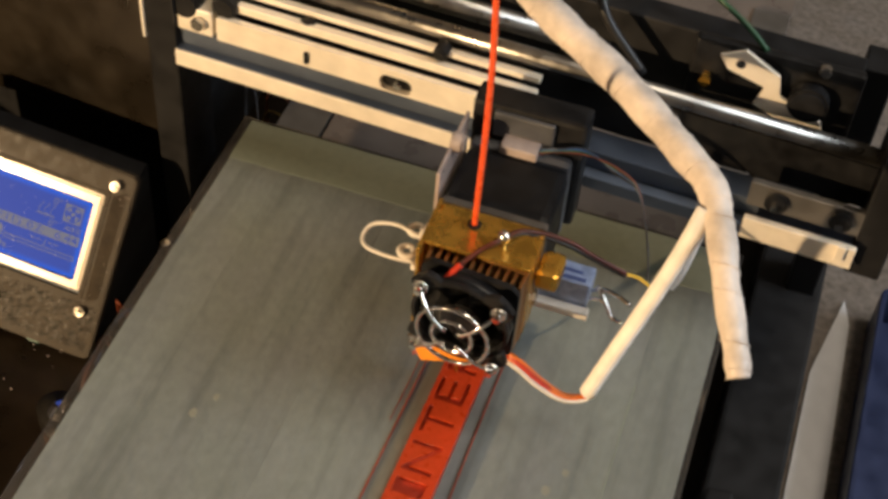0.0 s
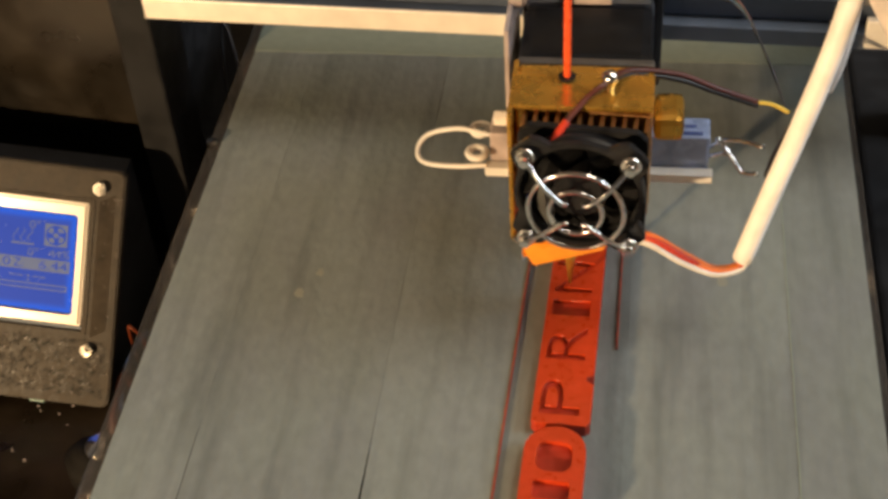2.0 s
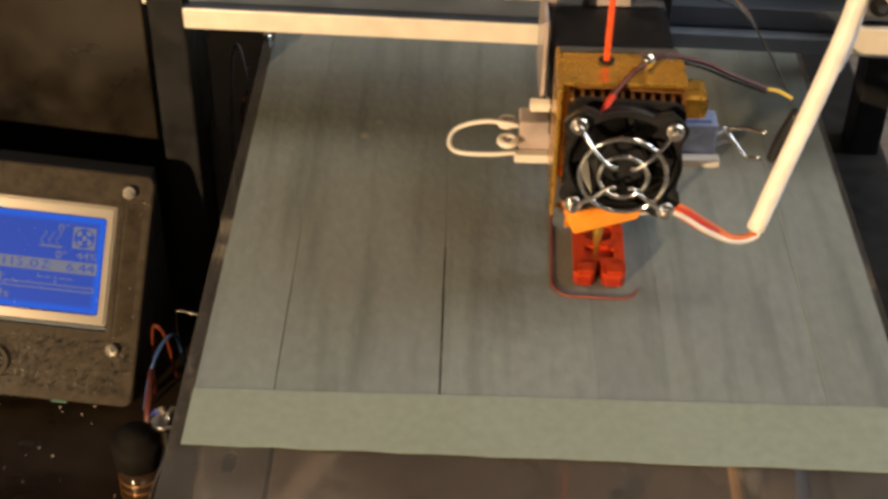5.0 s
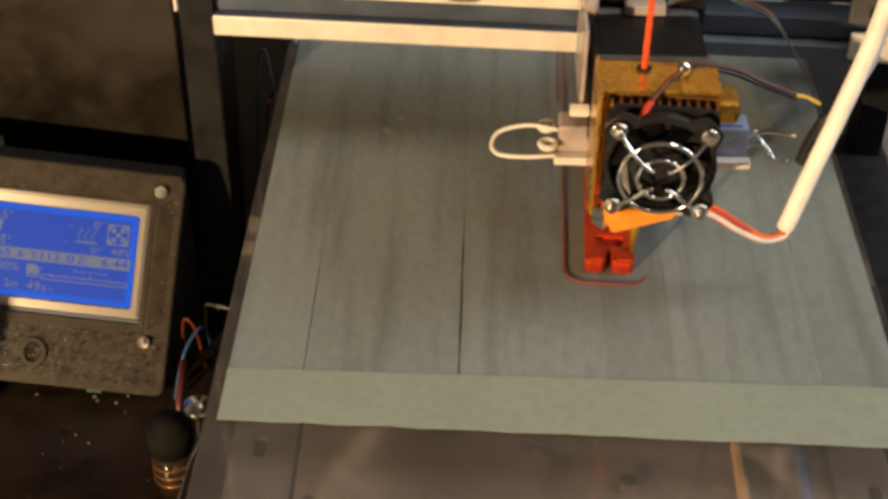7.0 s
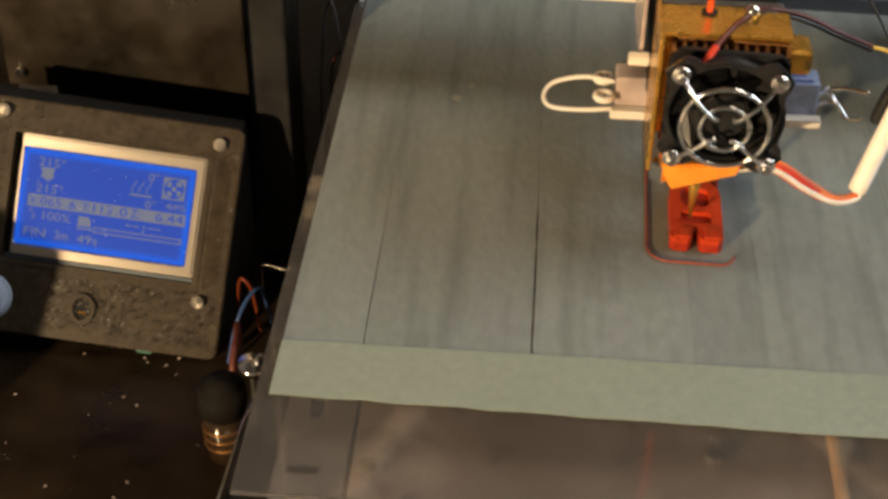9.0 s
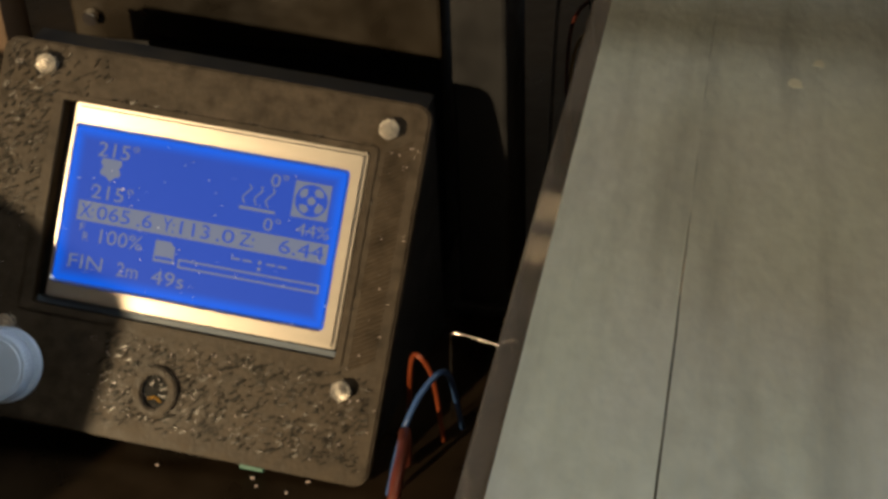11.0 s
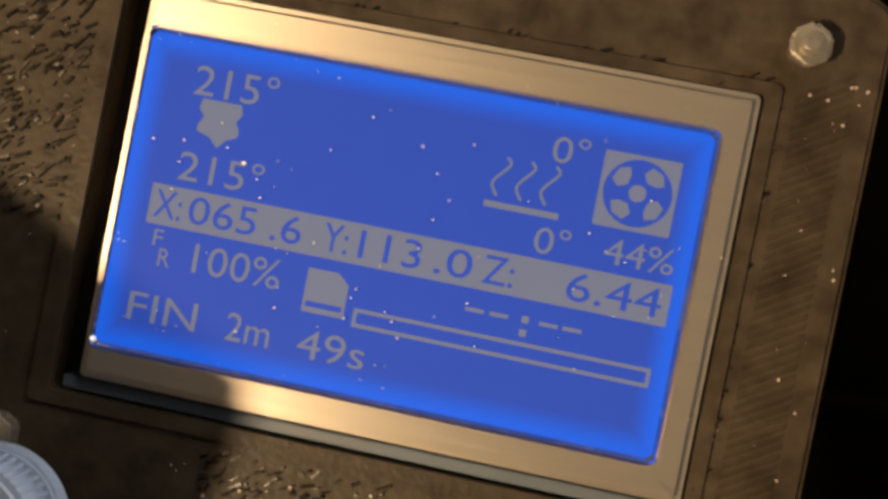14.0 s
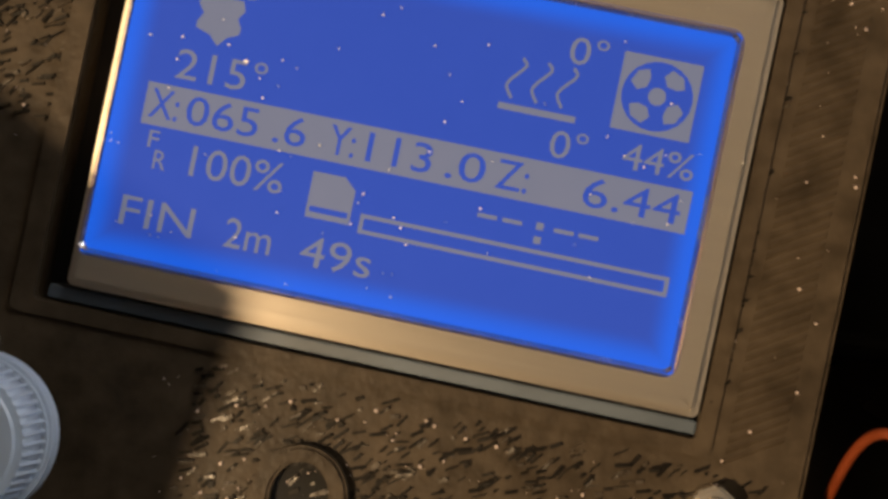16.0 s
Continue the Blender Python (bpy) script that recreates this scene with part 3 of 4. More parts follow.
def carved(base, cutter):
    """The base with the cutter's shape taken out of it."""
    bmesh.ops.remove_doubles(cutter, verts=cutter.verts[:], dist=1e-6)
    bmesh.ops.recalc_face_normals(cutter, faces=cutter.faces[:])
    made = []
    for bm in (base, cutter):
        me = bpy.data.meshes.new("carving")
        bm.to_mesh(me)
        bm.free()
        ob = bpy.data.objects.new("carving", me)
        scene.collection.objects.link(ob)
        made.append(ob)
    cut = made[0].modifiers.new("cut", "BOOLEAN")
    cut.operation, cut.object, cut.solver = "DIFFERENCE", made[1], "EXACT"
    done = bpy.data.meshes.new_from_object(made[0].evaluated_get(bpy.context.evaluated_depsgraph_get()))
    out = bmesh.new()
    out.from_mesh(done)
    bpy.data.meshes.remove(done)
    for ob in made:
        me = ob.data
        bpy.data.objects.remove(ob)
        bpy.data.meshes.remove(me)
    return out


def printed_sign():
    t = thing("printed_sign", (0, 0, 0.1003), "half-finished red-orange plastic print with sunk letters on the bed", "printed part")
    outline = [(-0.0114, 0.0480), (-0.0118, -0.0875), (-0.0104, -0.0890), (0.0056, -0.0890), (0.0070, -0.0875), (0.0070, -0.0715), (0.0045, -0.0700), (0.0045, -0.0685), (0.0068, -0.0670), (0.0064, 0.0480)]
    part("strip_base", prism(outline, 0, 0.0036), PLA_DEEP, t, "lower layers in a deeper red")
    cutter = bmesh.new()
    for ch, y0, y1 in (("P", -0.0850, -0.0700), ("R", -0.0612, -0.0462), ("I", -0.0410, -0.0336), ("N", -0.0298, -0.0144), ("T", -0.0095, 0.0045), ("E", 0.0082, 0.0206), ("R", 0.0252, 0.0395)):
        bm = letters(ch, 0.02, 0.0060)
        w, h = max(v.co.x for v in bm.verts), max(v.co.y for v in bm.verts)
        for v in bm.verts:
            v.co = Vector((0.0032 - v.co.y / h * 0.0128, y0 + v.co.x / w * (y1 - y0), 0.0010 + v.co.z))
        tmp = bpy.data.meshes.new("letter")
        bm.to_mesh(tmp)
        bm.free()
        cutter.from_mesh(tmp)
        bpy.data.meshes.remove(tmp)
    part("lettered_strip", carved(prism(outline, 0.0036, 0.0050), cutter), PLA, t, "red-orange plastic strip with sunk letters")
    # first letter block, standing free at the front
    n = 12
    arc = [(-0.0029 + 0.0097 * math.cos(math.pi * k / n), -0.1000 + 0.0095 * math.sin(math.pi * k / n)) for k in range(n + 1)]
    feet = [(-0.0126, -0.1275), (-0.0108, -0.1295), (-0.0062, -0.1295), (-0.0048, -0.1280), (-0.0040, -0.1215), (-0.0026, -0.1215), (-0.0018, -0.1280), (-0.0004, -0.1295), (0.0050, -0.1295), (0.0068, -0.1275)]
    b = part("front_letter", prism(arc + feet, 0, 0.0036), PLA_DEEP, t, "lower layers in a deeper red")
    hollow = prism(round_rect(-0.0084, 0.0026, -0.1085, -0.0965, 0.0036), 0.0010, 0.0070)
    prism(round_rect(-0.0086, 0.0028, -0.1190, -0.1120, 0.0014), 0.0010, 0.0070, bm=hollow)
    part("letter_wall", carved(prism(arc + feet, 0.0036, 0.0056), hollow), PLA, b, "red-orange letter walls")
    for x0, x1 in ((-0.0112, -0.0055), (-0.0003, 0.0054)):
        part("letter_foot", box(x0, x1, -0.1290, -0.1235, 0.0055, 0.0068, 0.0005), PLA, b)
    return t


SIGN = printed_sign()


def skirt():
    t = thing("skirt_line", (0, 0, 0.1003), "thin dark red plastic outline around the printed sign", "skirt line")
    left = [(-0.0200, 0.0480), (-0.0202, 0.0), (-0.0206, -0.06), (-0.0208, -0.1240)]
    corner = [(-0.0208 + 0.008 * (1 - math.cos(radians(a))), -0.1278 - 0.0085 * math.sin(radians(a))) for a in range(0, 91, 15)]
    end = [(0.0050, -0.1365)] + [(0.0055 + 0.0055 * math.sin(radians(a)), -0.1310 - 0.0055 * math.cos(radians(a))) for a in range(15, 91, 15)]
    part("outline", tube([(x, y, 0.0002) for x, y in left + corner + end], 0.00042, 6, 5), SKIRT, t)
    part("outline", tube([(0.0132, -0.0505, 0.0002), (0.0126, -0.02, 0.0002), (0.0120, 0.02, 0.0002), (0.0118, 0.047, 0.0002)], 0.0004, 6, 5), SKIRT, t)
    part("outline", tube([(-0.0232, -0.006, 0.0001), (-0.0230, 0.02, 0.0001), (-0.0228, 0.047, 0.0001)], 0.00022, 6, 5), SKIRT, t)
    return t


SKIRTS = skirt()


# ---------------------------------------------------------------- extruder
FT = pose(0.0006, 0.0006, 0.0650, -1.6, 0, -4.2)


def extruder():
    t = thing("extruder", (0, 0, 0.10), "gold extruder with finned heatsink and black cooling fan on the gantry", "extruder")

    def fan_part(name, bm, mat, label="", smooth=False, parent=None):
        bm.transform(FT)
        return part(name, bm, mat, parent or t, label, smooth)

    # fan: square frame with a round opening
    sq, ci = [], []
    N = 72
    for k in range(N):
        a = 2 * math.pi * k / N
        c, s = math.cos(a), math.sin(a)
        q = 0.0202 / max(abs(c), abs(s))
        q = min(q, 0.0262)
        sq.append((q * c, q * s))
        ci.append((0.0186 * c, 0.0186 * s))
    ears = []
    for x, y in sq:
        a = math.atan2(y, x)
        off = abs((a % (math.pi / 2)) - math.pi / 4)
        q = 0.0203 + 0.0055 * max(0.0, min(1.0, (0.36 - off) / 0.16))
        ears.append((q * math.cos(a), q * math.sin(a)))
    up = Matrix(((1, 0, 0, 0), (0, 0, -1, 0.0125), (0, 1, 0, 0), (0, 0, 0, 1)))
    fr = frame_plate(ears, ci, 0.0080, 0.0105, bevel=0.0004)
    fr.transform(up)
    fan = fan_part("fan_frame", fr, BLACK, "black square cooling fan")
    back = frame_plate(sq, ci, 0.0002, 0.0026, bevel=0.0003)
    back.transform(up)
    fan_part("fan_flange", back, BLACK, parent=fan)
    round_out = [(0.0199 * math.cos(2 * math.pi * k / N), 0.0199 * math.sin(2 * math.pi * k / N)) for k in range(N)]
    shell = frame_plate(round_out, ci, 0.0027, 0.0079)
    shell.transform(up)
    fan_part("fan_housing", shell, BLACK, parent=fan, smooth=True)
    fan_part("fan_back", rod((0, 0.0118, 0), (0, 0.0124, 0), 0.0186, 40), BLACK, parent=fan)
    fan_part("fan_hub", rod((0, 0.0030, 0), (0, 0.0116, 0), 0.0085, 28, bevel=0.0008), BLACK, "black fan hub", parent=fan)
    for k in range(7):
        a = 2 * math.pi * k / 7
        bl = bmesh.new()
        pts = []
        for r, da in ((0.0082, 0.0), (0.0125, 0.12), (0.0178, 0.25)):
            for w, yy in ((-0.32, 0.0100), (0.32, 0.0042)):
                pts.append(bl.verts.new((r * math.cos(a + da + w), yy, r * math.sin(a + da + w))))
        for i in (0, 2):
            bl.faces.new((pts[i], pts[i + 1], pts[i + 3], pts[i + 2]))
        bmesh.ops.solidify(bl, geom=bl.faces[:], thickness=0.0006)
        fan_part("fan_blade", bl, BLACK, parent=fan)
    # wire guard
    guard = fan_part("fan_guard", ring((0, -0.0050, 0), 0.0147, 0.00085, "y", 44), CHROME, "chrome wire fan guard", True)
    fan_part("guard_ring", ring((0, -0.0056, 0), 0.0082, 0.00085, "y", 36), CHROME, smooth=True, parent=guard)
    for sx in (-1, 1):
        for sz in (-1, 1):
            fan_part("guard_arm", tube([(sx * 0.0022, -0.0064, sz * 0.0040), (sx * 0.0042, -0.0066, sz * 0.0042), (sx * 0.009, -0.0062, sz * 0.0085), (sx * 0.0128, -0.0042, sz * 0.0125), (sx * 0.0165, -0.0006, sz * 0.0165)], 0.00085, 8, 6), CHROME, smooth=True, parent=guard)
            fan_part("guard_eye", ring((sx * 0.016, -0.0007, sz * 0.016), 0.0024, 0.0009, "y", 20), CHROME, smooth=True, parent=guard)
            sc = rod((sx * 0.016, -0.0045, sz * 0.016), (sx * 0.016, 0.0018, sz * 0.016), 0.0017, 14, bevel=0.0004)
            fan_part("fan_screw", sc, CHROME, "chrome cap screw")
    # heatsink: base and fins under the gold cap
    hs = fan_part("heatsink", box(-0.0200, 0.0200, 0.0200, 0.0230, -0.0200, 0.0195, 0.0004), FIN, "copper-toned finned heatsink")
    for k in range(12):
        x = -0.0190 + k * 0.0380 / 11
        fan_part("fin", box(x - 0.0006, x + 0.0006, 0.0127, 0.0201, -0.0200, 0.0188), FIN, parent=hs)
    blk = part("gold_block", box(-0.0205, 0.0225, 0.0228, 0.0440, 0.0440, 0.0850, 0.0012), GOLD, t, "gold anodised aluminium block")
    part("gold_cap", box(-0.0207, 0.0227, 0.0195, 0.0372, 0.0851, 0.0868, 0.0006), GOLD, blk)
    part("side_tab", box(0.0227, 0.0325, 0.0290, 0.0440, 0.0665, 0.0755, 0.0025), GOLD, blk, "gold lever tab")
    part("side_plate", box(-0.0222, -0.0206, 0.0150, 0.0440, 0.0330, 0.0866, 0.0005), GOLD, blk, "gold side plate")
    part("corner_tab", prism([(-0.0215, 0.0085), (-0.0175, 0.0045), (-0.0155, 0.0065), (-0.0195, 0.0120)], 0.0345, 0.0420, bevel=0.0006), CHROME, blk, "pale metal corner tab")
    part("inlet", rod((-0.0047, 0.0345, 0.0868), (-0.0047, 0.0345, 0.0876), 0.0028, 16), BLACK, blk, "dark filament inlet")
    part("top_screw", rod((0.0088, 0.0289, 0.0868), (0.0088, 0.0289, 0.0900), 0.0013, 10), CHROME, blk)
    bm = bmesh.new()
    bmesh.ops.create_uvsphere(bm, u_segments=18, v_segments=12, radius=0.0027, matrix=Matrix.Translation((0.0088, 0.0285, 0.0915)))
    part("screw_head", bm, CHROME, blk, "shiny ball-headed screw", True)
    part("motor_plate", box(-0.0215, 0.0225, 0.0442, 0.0480, 0.0400, 0.0850, 0.001), ALU, t, "dull steel motor plate")
    m = part("motor", box(-0.0220, 0.0220, 0.0482, 0.0820, 0.0400, 0.0835, 0.0040), MOTOR, t, "black stepper motor")
    part("motor_cap", box(-0.0218, 0.0218, 0.0822, 0.0900, 0.0402, 0.0833, 0.0035), DARKSTEEL, m)
    part("plug", box(-0.0085, 0.0075, 0.0800, 0.0890, 0.0836, 0.0880, 0.0008), FROST, m, "white wire connector")
    part("carriage_block", box(-0.0240, 0.0250, 0.0905, 0.1040, 0.0420, 0.1000, 0.002), BLACK, t, "black carriage block")
    part("carriage_pocket", box(-0.014, 0.012, 0.0880, 0.0904, 0.0850, 0.0980, 0.001), DARKSTEEL, t)
    part("side_strap", box(-0.0262, -0.0246, 0.0500, 0.0900, 0.0560, 0.0930, 0.0006), FROST, t, "pale metal side strap")
    part("strap_knob", rod((-0.0262, 0.070, 0.0935), (-0.0205, 0.070, 0.0935), 0.0044, 16, bevel=0.001), FROST, t, "pale grey round clamp")
    part("strap_nut", rod((-0.0300, 0.0470, 0.0600), (-0.0224, 0.0470, 0.0600), 0.0028, 6, bevel=0.0004), WHITEP, t, "white nylon nut")
    # hot end
    hb = prism([(-0.0185, 0.0050), (0.0100, 0.0075), (0.0100, 0.0300), (-0.0185, 0.0300)], 0.0240, 0.0425)
    for v in hb.verts:
        if v.co.z < 0.03:
            right = v.co.x > 0
            v.co = Vector((0.0090 if right else -0.0138, v.co.y + ((0.0 if right else -0.0010) if v.co.y < 0.02 else 0), 0.0380 if right else 0.0328))
    bmesh.ops.bevel(hb, geom=hb.edges[:], offset=0.0006, segments=2, affect="EDGES")
    h = part("heater_block", hb, KAPTON, t, "heater block wrapped in orange polyimide tape")
    part("nozzle", rod((-0.0030, 0.0235, 0.0072), (-0.0030, 0.0235, 0.0310), 0.0005, 14, r2=0.0030), GOLD, h, "brass nozzle", True)
    # bed-levelling servo and its bracket
    sv = part("servo_bracket", box(-0.0345, 0.0440, 0.0500, 0.0545, 0.0315, 0.0352, 0.0006), WHITEP, t, "white plastic bracket bar")
    part("servo_body", box(0.0150, 0.0425, 0.0548, 0.0660, 0.0330, 0.0480, 0.0010), SERVO, t, "translucent blue servo motor with a printed label")
    part("label_mark", box(0.0260, 0.0400, 0.0560, 0.0580, 0.04805, 0.0482), material("label_ink", (0.07, 0.10, 0.26), 0.5), t)
    part("label_mark", box(0.0260, 0.0380, 0.0600, 0.0618, 0.04805, 0.0482), material("label_ink", (0.07, 0.10, 0.26), 0.5), t)
    part("servo_holder", box(-0.0330, 0.0148, 0.0548, 0.0660, 0.0330, 0.0470, 0.0010), FROST, t, "frosted plastic servo holder")
    for y in (0.0525, 0.0655):
        part("servo_ear", ring((-0.0372, y, 0.0400), 0.0030, 0.0014, "z", 20), WHITEP, t, "white mounting eye", True)
    part("cable_tie", tube([(-0.0330, 0.0600, 0.0420), (-0.0450, 0.0650, 0.0405), (-0.0560, 0.0655, 0.0370), (-0.0596, 0.0610, 0.0340), (-0.0570, 0.0555, 0.0325), (-0.0460, 0.0525, 0.0335), (-0.0335, 0.0520, 0.0350)], 0.00095, 8, 8), WHITEP, t, "looped white cable tie", True)
    # wires of fan, heater and sensor
    part("fan_wire", tube([(-0.0065, 0.0090, 0.0815), (-0.0040, 0.0135, 0.0850), (0.0020, 0.0210, 0.0890), (0.0075, 0.0262, 0.0910), (0.0145, 0.0380, 0.0876), (0.0300, 0.0450, 0.0815), (0.0420, 0.0465, 0.0755), (0.0560, 0.0480, 0.0690)], 0.0010), WIRE_BROWN, t, "dark red fan wire", True)
    part("fan_wire", tube([(-0.0075, 0.0085, 0.0810), (-0.0052, 0.0130, 0.0845), (0.0010, 0.0202, 0.0882), (0.0065, 0.0250, 0.0900), (0.0145, 0.0372, 0.0866), (0.0300, 0.0440, 0.0802), (0.0420, 0.0460, 0.0742), (0.0560, 0.0475, 0.0680)], 0.0009), WIRE_BLACK, t, "black fan wire", True)
    part("wire_end", tube([(-0.0078, 0.0080, 0.0808), (-0.0062, 0.0105, 0.0830), (-0.0035, 0.0140, 0.0855)], 0.0014), WIRE_RED, t, "red wire sleeve", True)
    part("yellow_wire", tube([(0.0550, 0.0480, 0.0690), (0.0610, 0.0495, 0.0672), (0.0665, 0.0490, 0.0645)], 0.0007), WIRE_YELLOW, t, "yellow-green wire", True)
    part("black_sleeve", tube([(0.0632, 0.0480, 0.0380), (0.0652, 0.0475, 0.0480), (0.0690, 0.0465, 0.0600)], 0.0026, 10), WIRE_BLACK, t, "short black wire sleeve", True)
    for k, (mm, lab) in enumerate(((WIRE_RED, "red heater wire"), (WIRE_ORANGE, "orange heater wire"), (WIRE_WHITE, "white sensor wire"), (WIRE_ORANGE, "orange heater wire"), (WIRE_RED, "red heater wire"))):
        o = Vector((0.0006 * k, -0.0012 * (k % 3), 0.0013 * (k % 2) + 0.0006 * k))
        part("heater_wire", tube([Vector((0.0060, 0.0200, 0.0320)) + o, Vector((0.0200, 0.0140, 0.0375)) + o, Vector((0.0330, 0.0120, 0.0310)) + o, Vector((0.0440, 0.0130, 0.0255)) + o * (1.5 - 0.3 * k), Vector((0.0530, 0.0160, 0.0255)) + o * 0.6, Vector((0.0545, 0.0172, 0.0300)) + o * 0.5], 0.0010), mm, t, lab, True)
    for pts in ([(0.0430, 0.0600, 0.0400), (0.0480, 0.0590, 0.0440), (0.0540, 0.0560, 0.0460), (0.0600, 0.0520, 0.0470)], [(0.0430, 0.0575, 0.0380), (0.0490, 0.0560, 0.0400), (0.0540, 0.0530, 0.0350), (0.0590, 0.0505, 0.0365)], [(0.0450, 0.0590, 0.0450), (0.0480, 0.0580, 0.0410), (0.0510, 0.0560, 0.0380)]):
        part("sensor_wire", tube(pts, 0.0009), ROD, t, "bare silvery wire", True)
    for k, mm in enumerate((WIRE_BROWN, WIRE_GREEN, WIRE_BLUE, WIRE_BLACK)):
        part("motor_wire", tube([(0.0060, 0.0820 + 0.0015 * k, 0.0860), (0.0130 + 0.001 * k, 0.0840, 0.0885 + 0.001 * k), (0.0260, 0.0860 + 0.001 * k, 0.0900), (0.0400, 0.0850, 0.0885 - 0.001 * k), (0.0500, 0.0822, 0.0842 - 0.0006 * k), (0.0570, 0.0722, 0.0760), (0.0622, 0.0602, 0.0700)], 0.0004), mm, t, "thin motor wire", True)
    part("grey_wire", tube([(0.0400, 0.0850, 0.0880), (0.0500, 0.0820, 0.0840), (0.0570, 0.0720, 0.0760), (0.0620, 0.0600, 0.0700), (0.0650, 0.0500, 0.0660)], 0.0004), WIRE_BLACK, t, "thin dark wire", True)
    return t


EXT = extruder()


def sleeve():
    t = thing("wire_sleeve", (0, 0, 0.10), "straight cream plastic wire sleeve leaning from the extruder wires", "wire sleeve")
    part("tube", tube([(0.0538, 0.0172, 0.0280), (0.0610, 0.0205, 0.0550), (0.0685, 0.0235, 0.0830), (0.0740, 0.0262, 0.1050), (0.0775, 0.0300, 0.1200), (0.0795, 0.0360, 0.1270)], 0.0034, 14, 6), SLEEVE, t, "", True)
    part("flap", tube([(0.0752, 0.0300, 0.0880), (0.0768, 0.0300, 0.0970), (0.0780, 0.0310, 0.1100), (0.0790, 0.0345, 0.1235)], 0.0022, 8, 6, radii=lambda u: 0.0012 + 0.0022 * u), SLEEVE, t, "loose sleeve end", True)
    return t


SLV = sleeve()


def hose():
    t = thing("spiral_hose", (0, 0, 0.10), "pale translucent spiral-wrapped cable bundle hanging over the bed", "cable bundle")
    main = [(-0.178, 0.112, 0.330), (-0.150, 0.135, 0.270), (-0.105, 0.155, 0.205), (-0.060, 0.158, 0.158), (-0.036, 0.145, 0.143), (-0.0138, 0.125, 0.134), (0.0068, 0.110, 0.131), (0.0292, 0.095, 0.1285), (0.0487, 0.078, 0.128), (0.0662, 0.060, 0.1285), (0.0790, 0.046, 0.1290), (0.0865, 0.030, 0.1250), (0.0945, 0.010, 0.1165), (0.1030, -0.0070, 0.1070), (0.1065, -0.0150, 0.1020)]
    part("wrap", tube(main, 0.0062, 14, 10, radii=lambda u: 0.0068 - 0.0024 * max(u - 0.5, 0) * 2 + 0.0003 * math.sin(u * 80)), SPIRAL, t, "", True)
    path = spline(main, 30)
    n, pts = len(path), []
    for i, q in enumerate(path):
        a = path[max(i - 1, 0)]
        b = path[min(i + 1, n - 1)]
        d = (b - a).normalized()
        s = d.cross(Vector((0, 0, 1))).normalized()
        w = s.cross(d)
        ph = i / n * 2 * math.pi * 34
        r = 0.0068 - 0.0024 * max(i / n - 0.5, 0) * 2 + 0.0002
        pts.append(q + r * (math.cos(ph) * s + math.sin(ph) * w))
    part("spiral_edge", tube(pts, 0.00022, 5, 1), SPIRAL, t, "raised spiral edge", True)
    return t


HOSE = hose()


def filament():
    t = thing("filament", (0, 0, 0.10), "bright orange-red plastic filament strand feeding into the extruder", "filament")
    part("strand", tube([(-0.0047, 0.0345, 0.0780), (-0.0047, 0.0345, 0.0900), (-0.0046, 0.0348, 0.110), (-0.0046, 0.0355, 0.140), (-0.0060, 0.0380, 0.180), (-0.012, 0.045, 0.240), (-0.020, 0.055, 0.32)], 0.0012, 12, 8), FILAMENT, t, "", True)
    return t


FIL = filament()


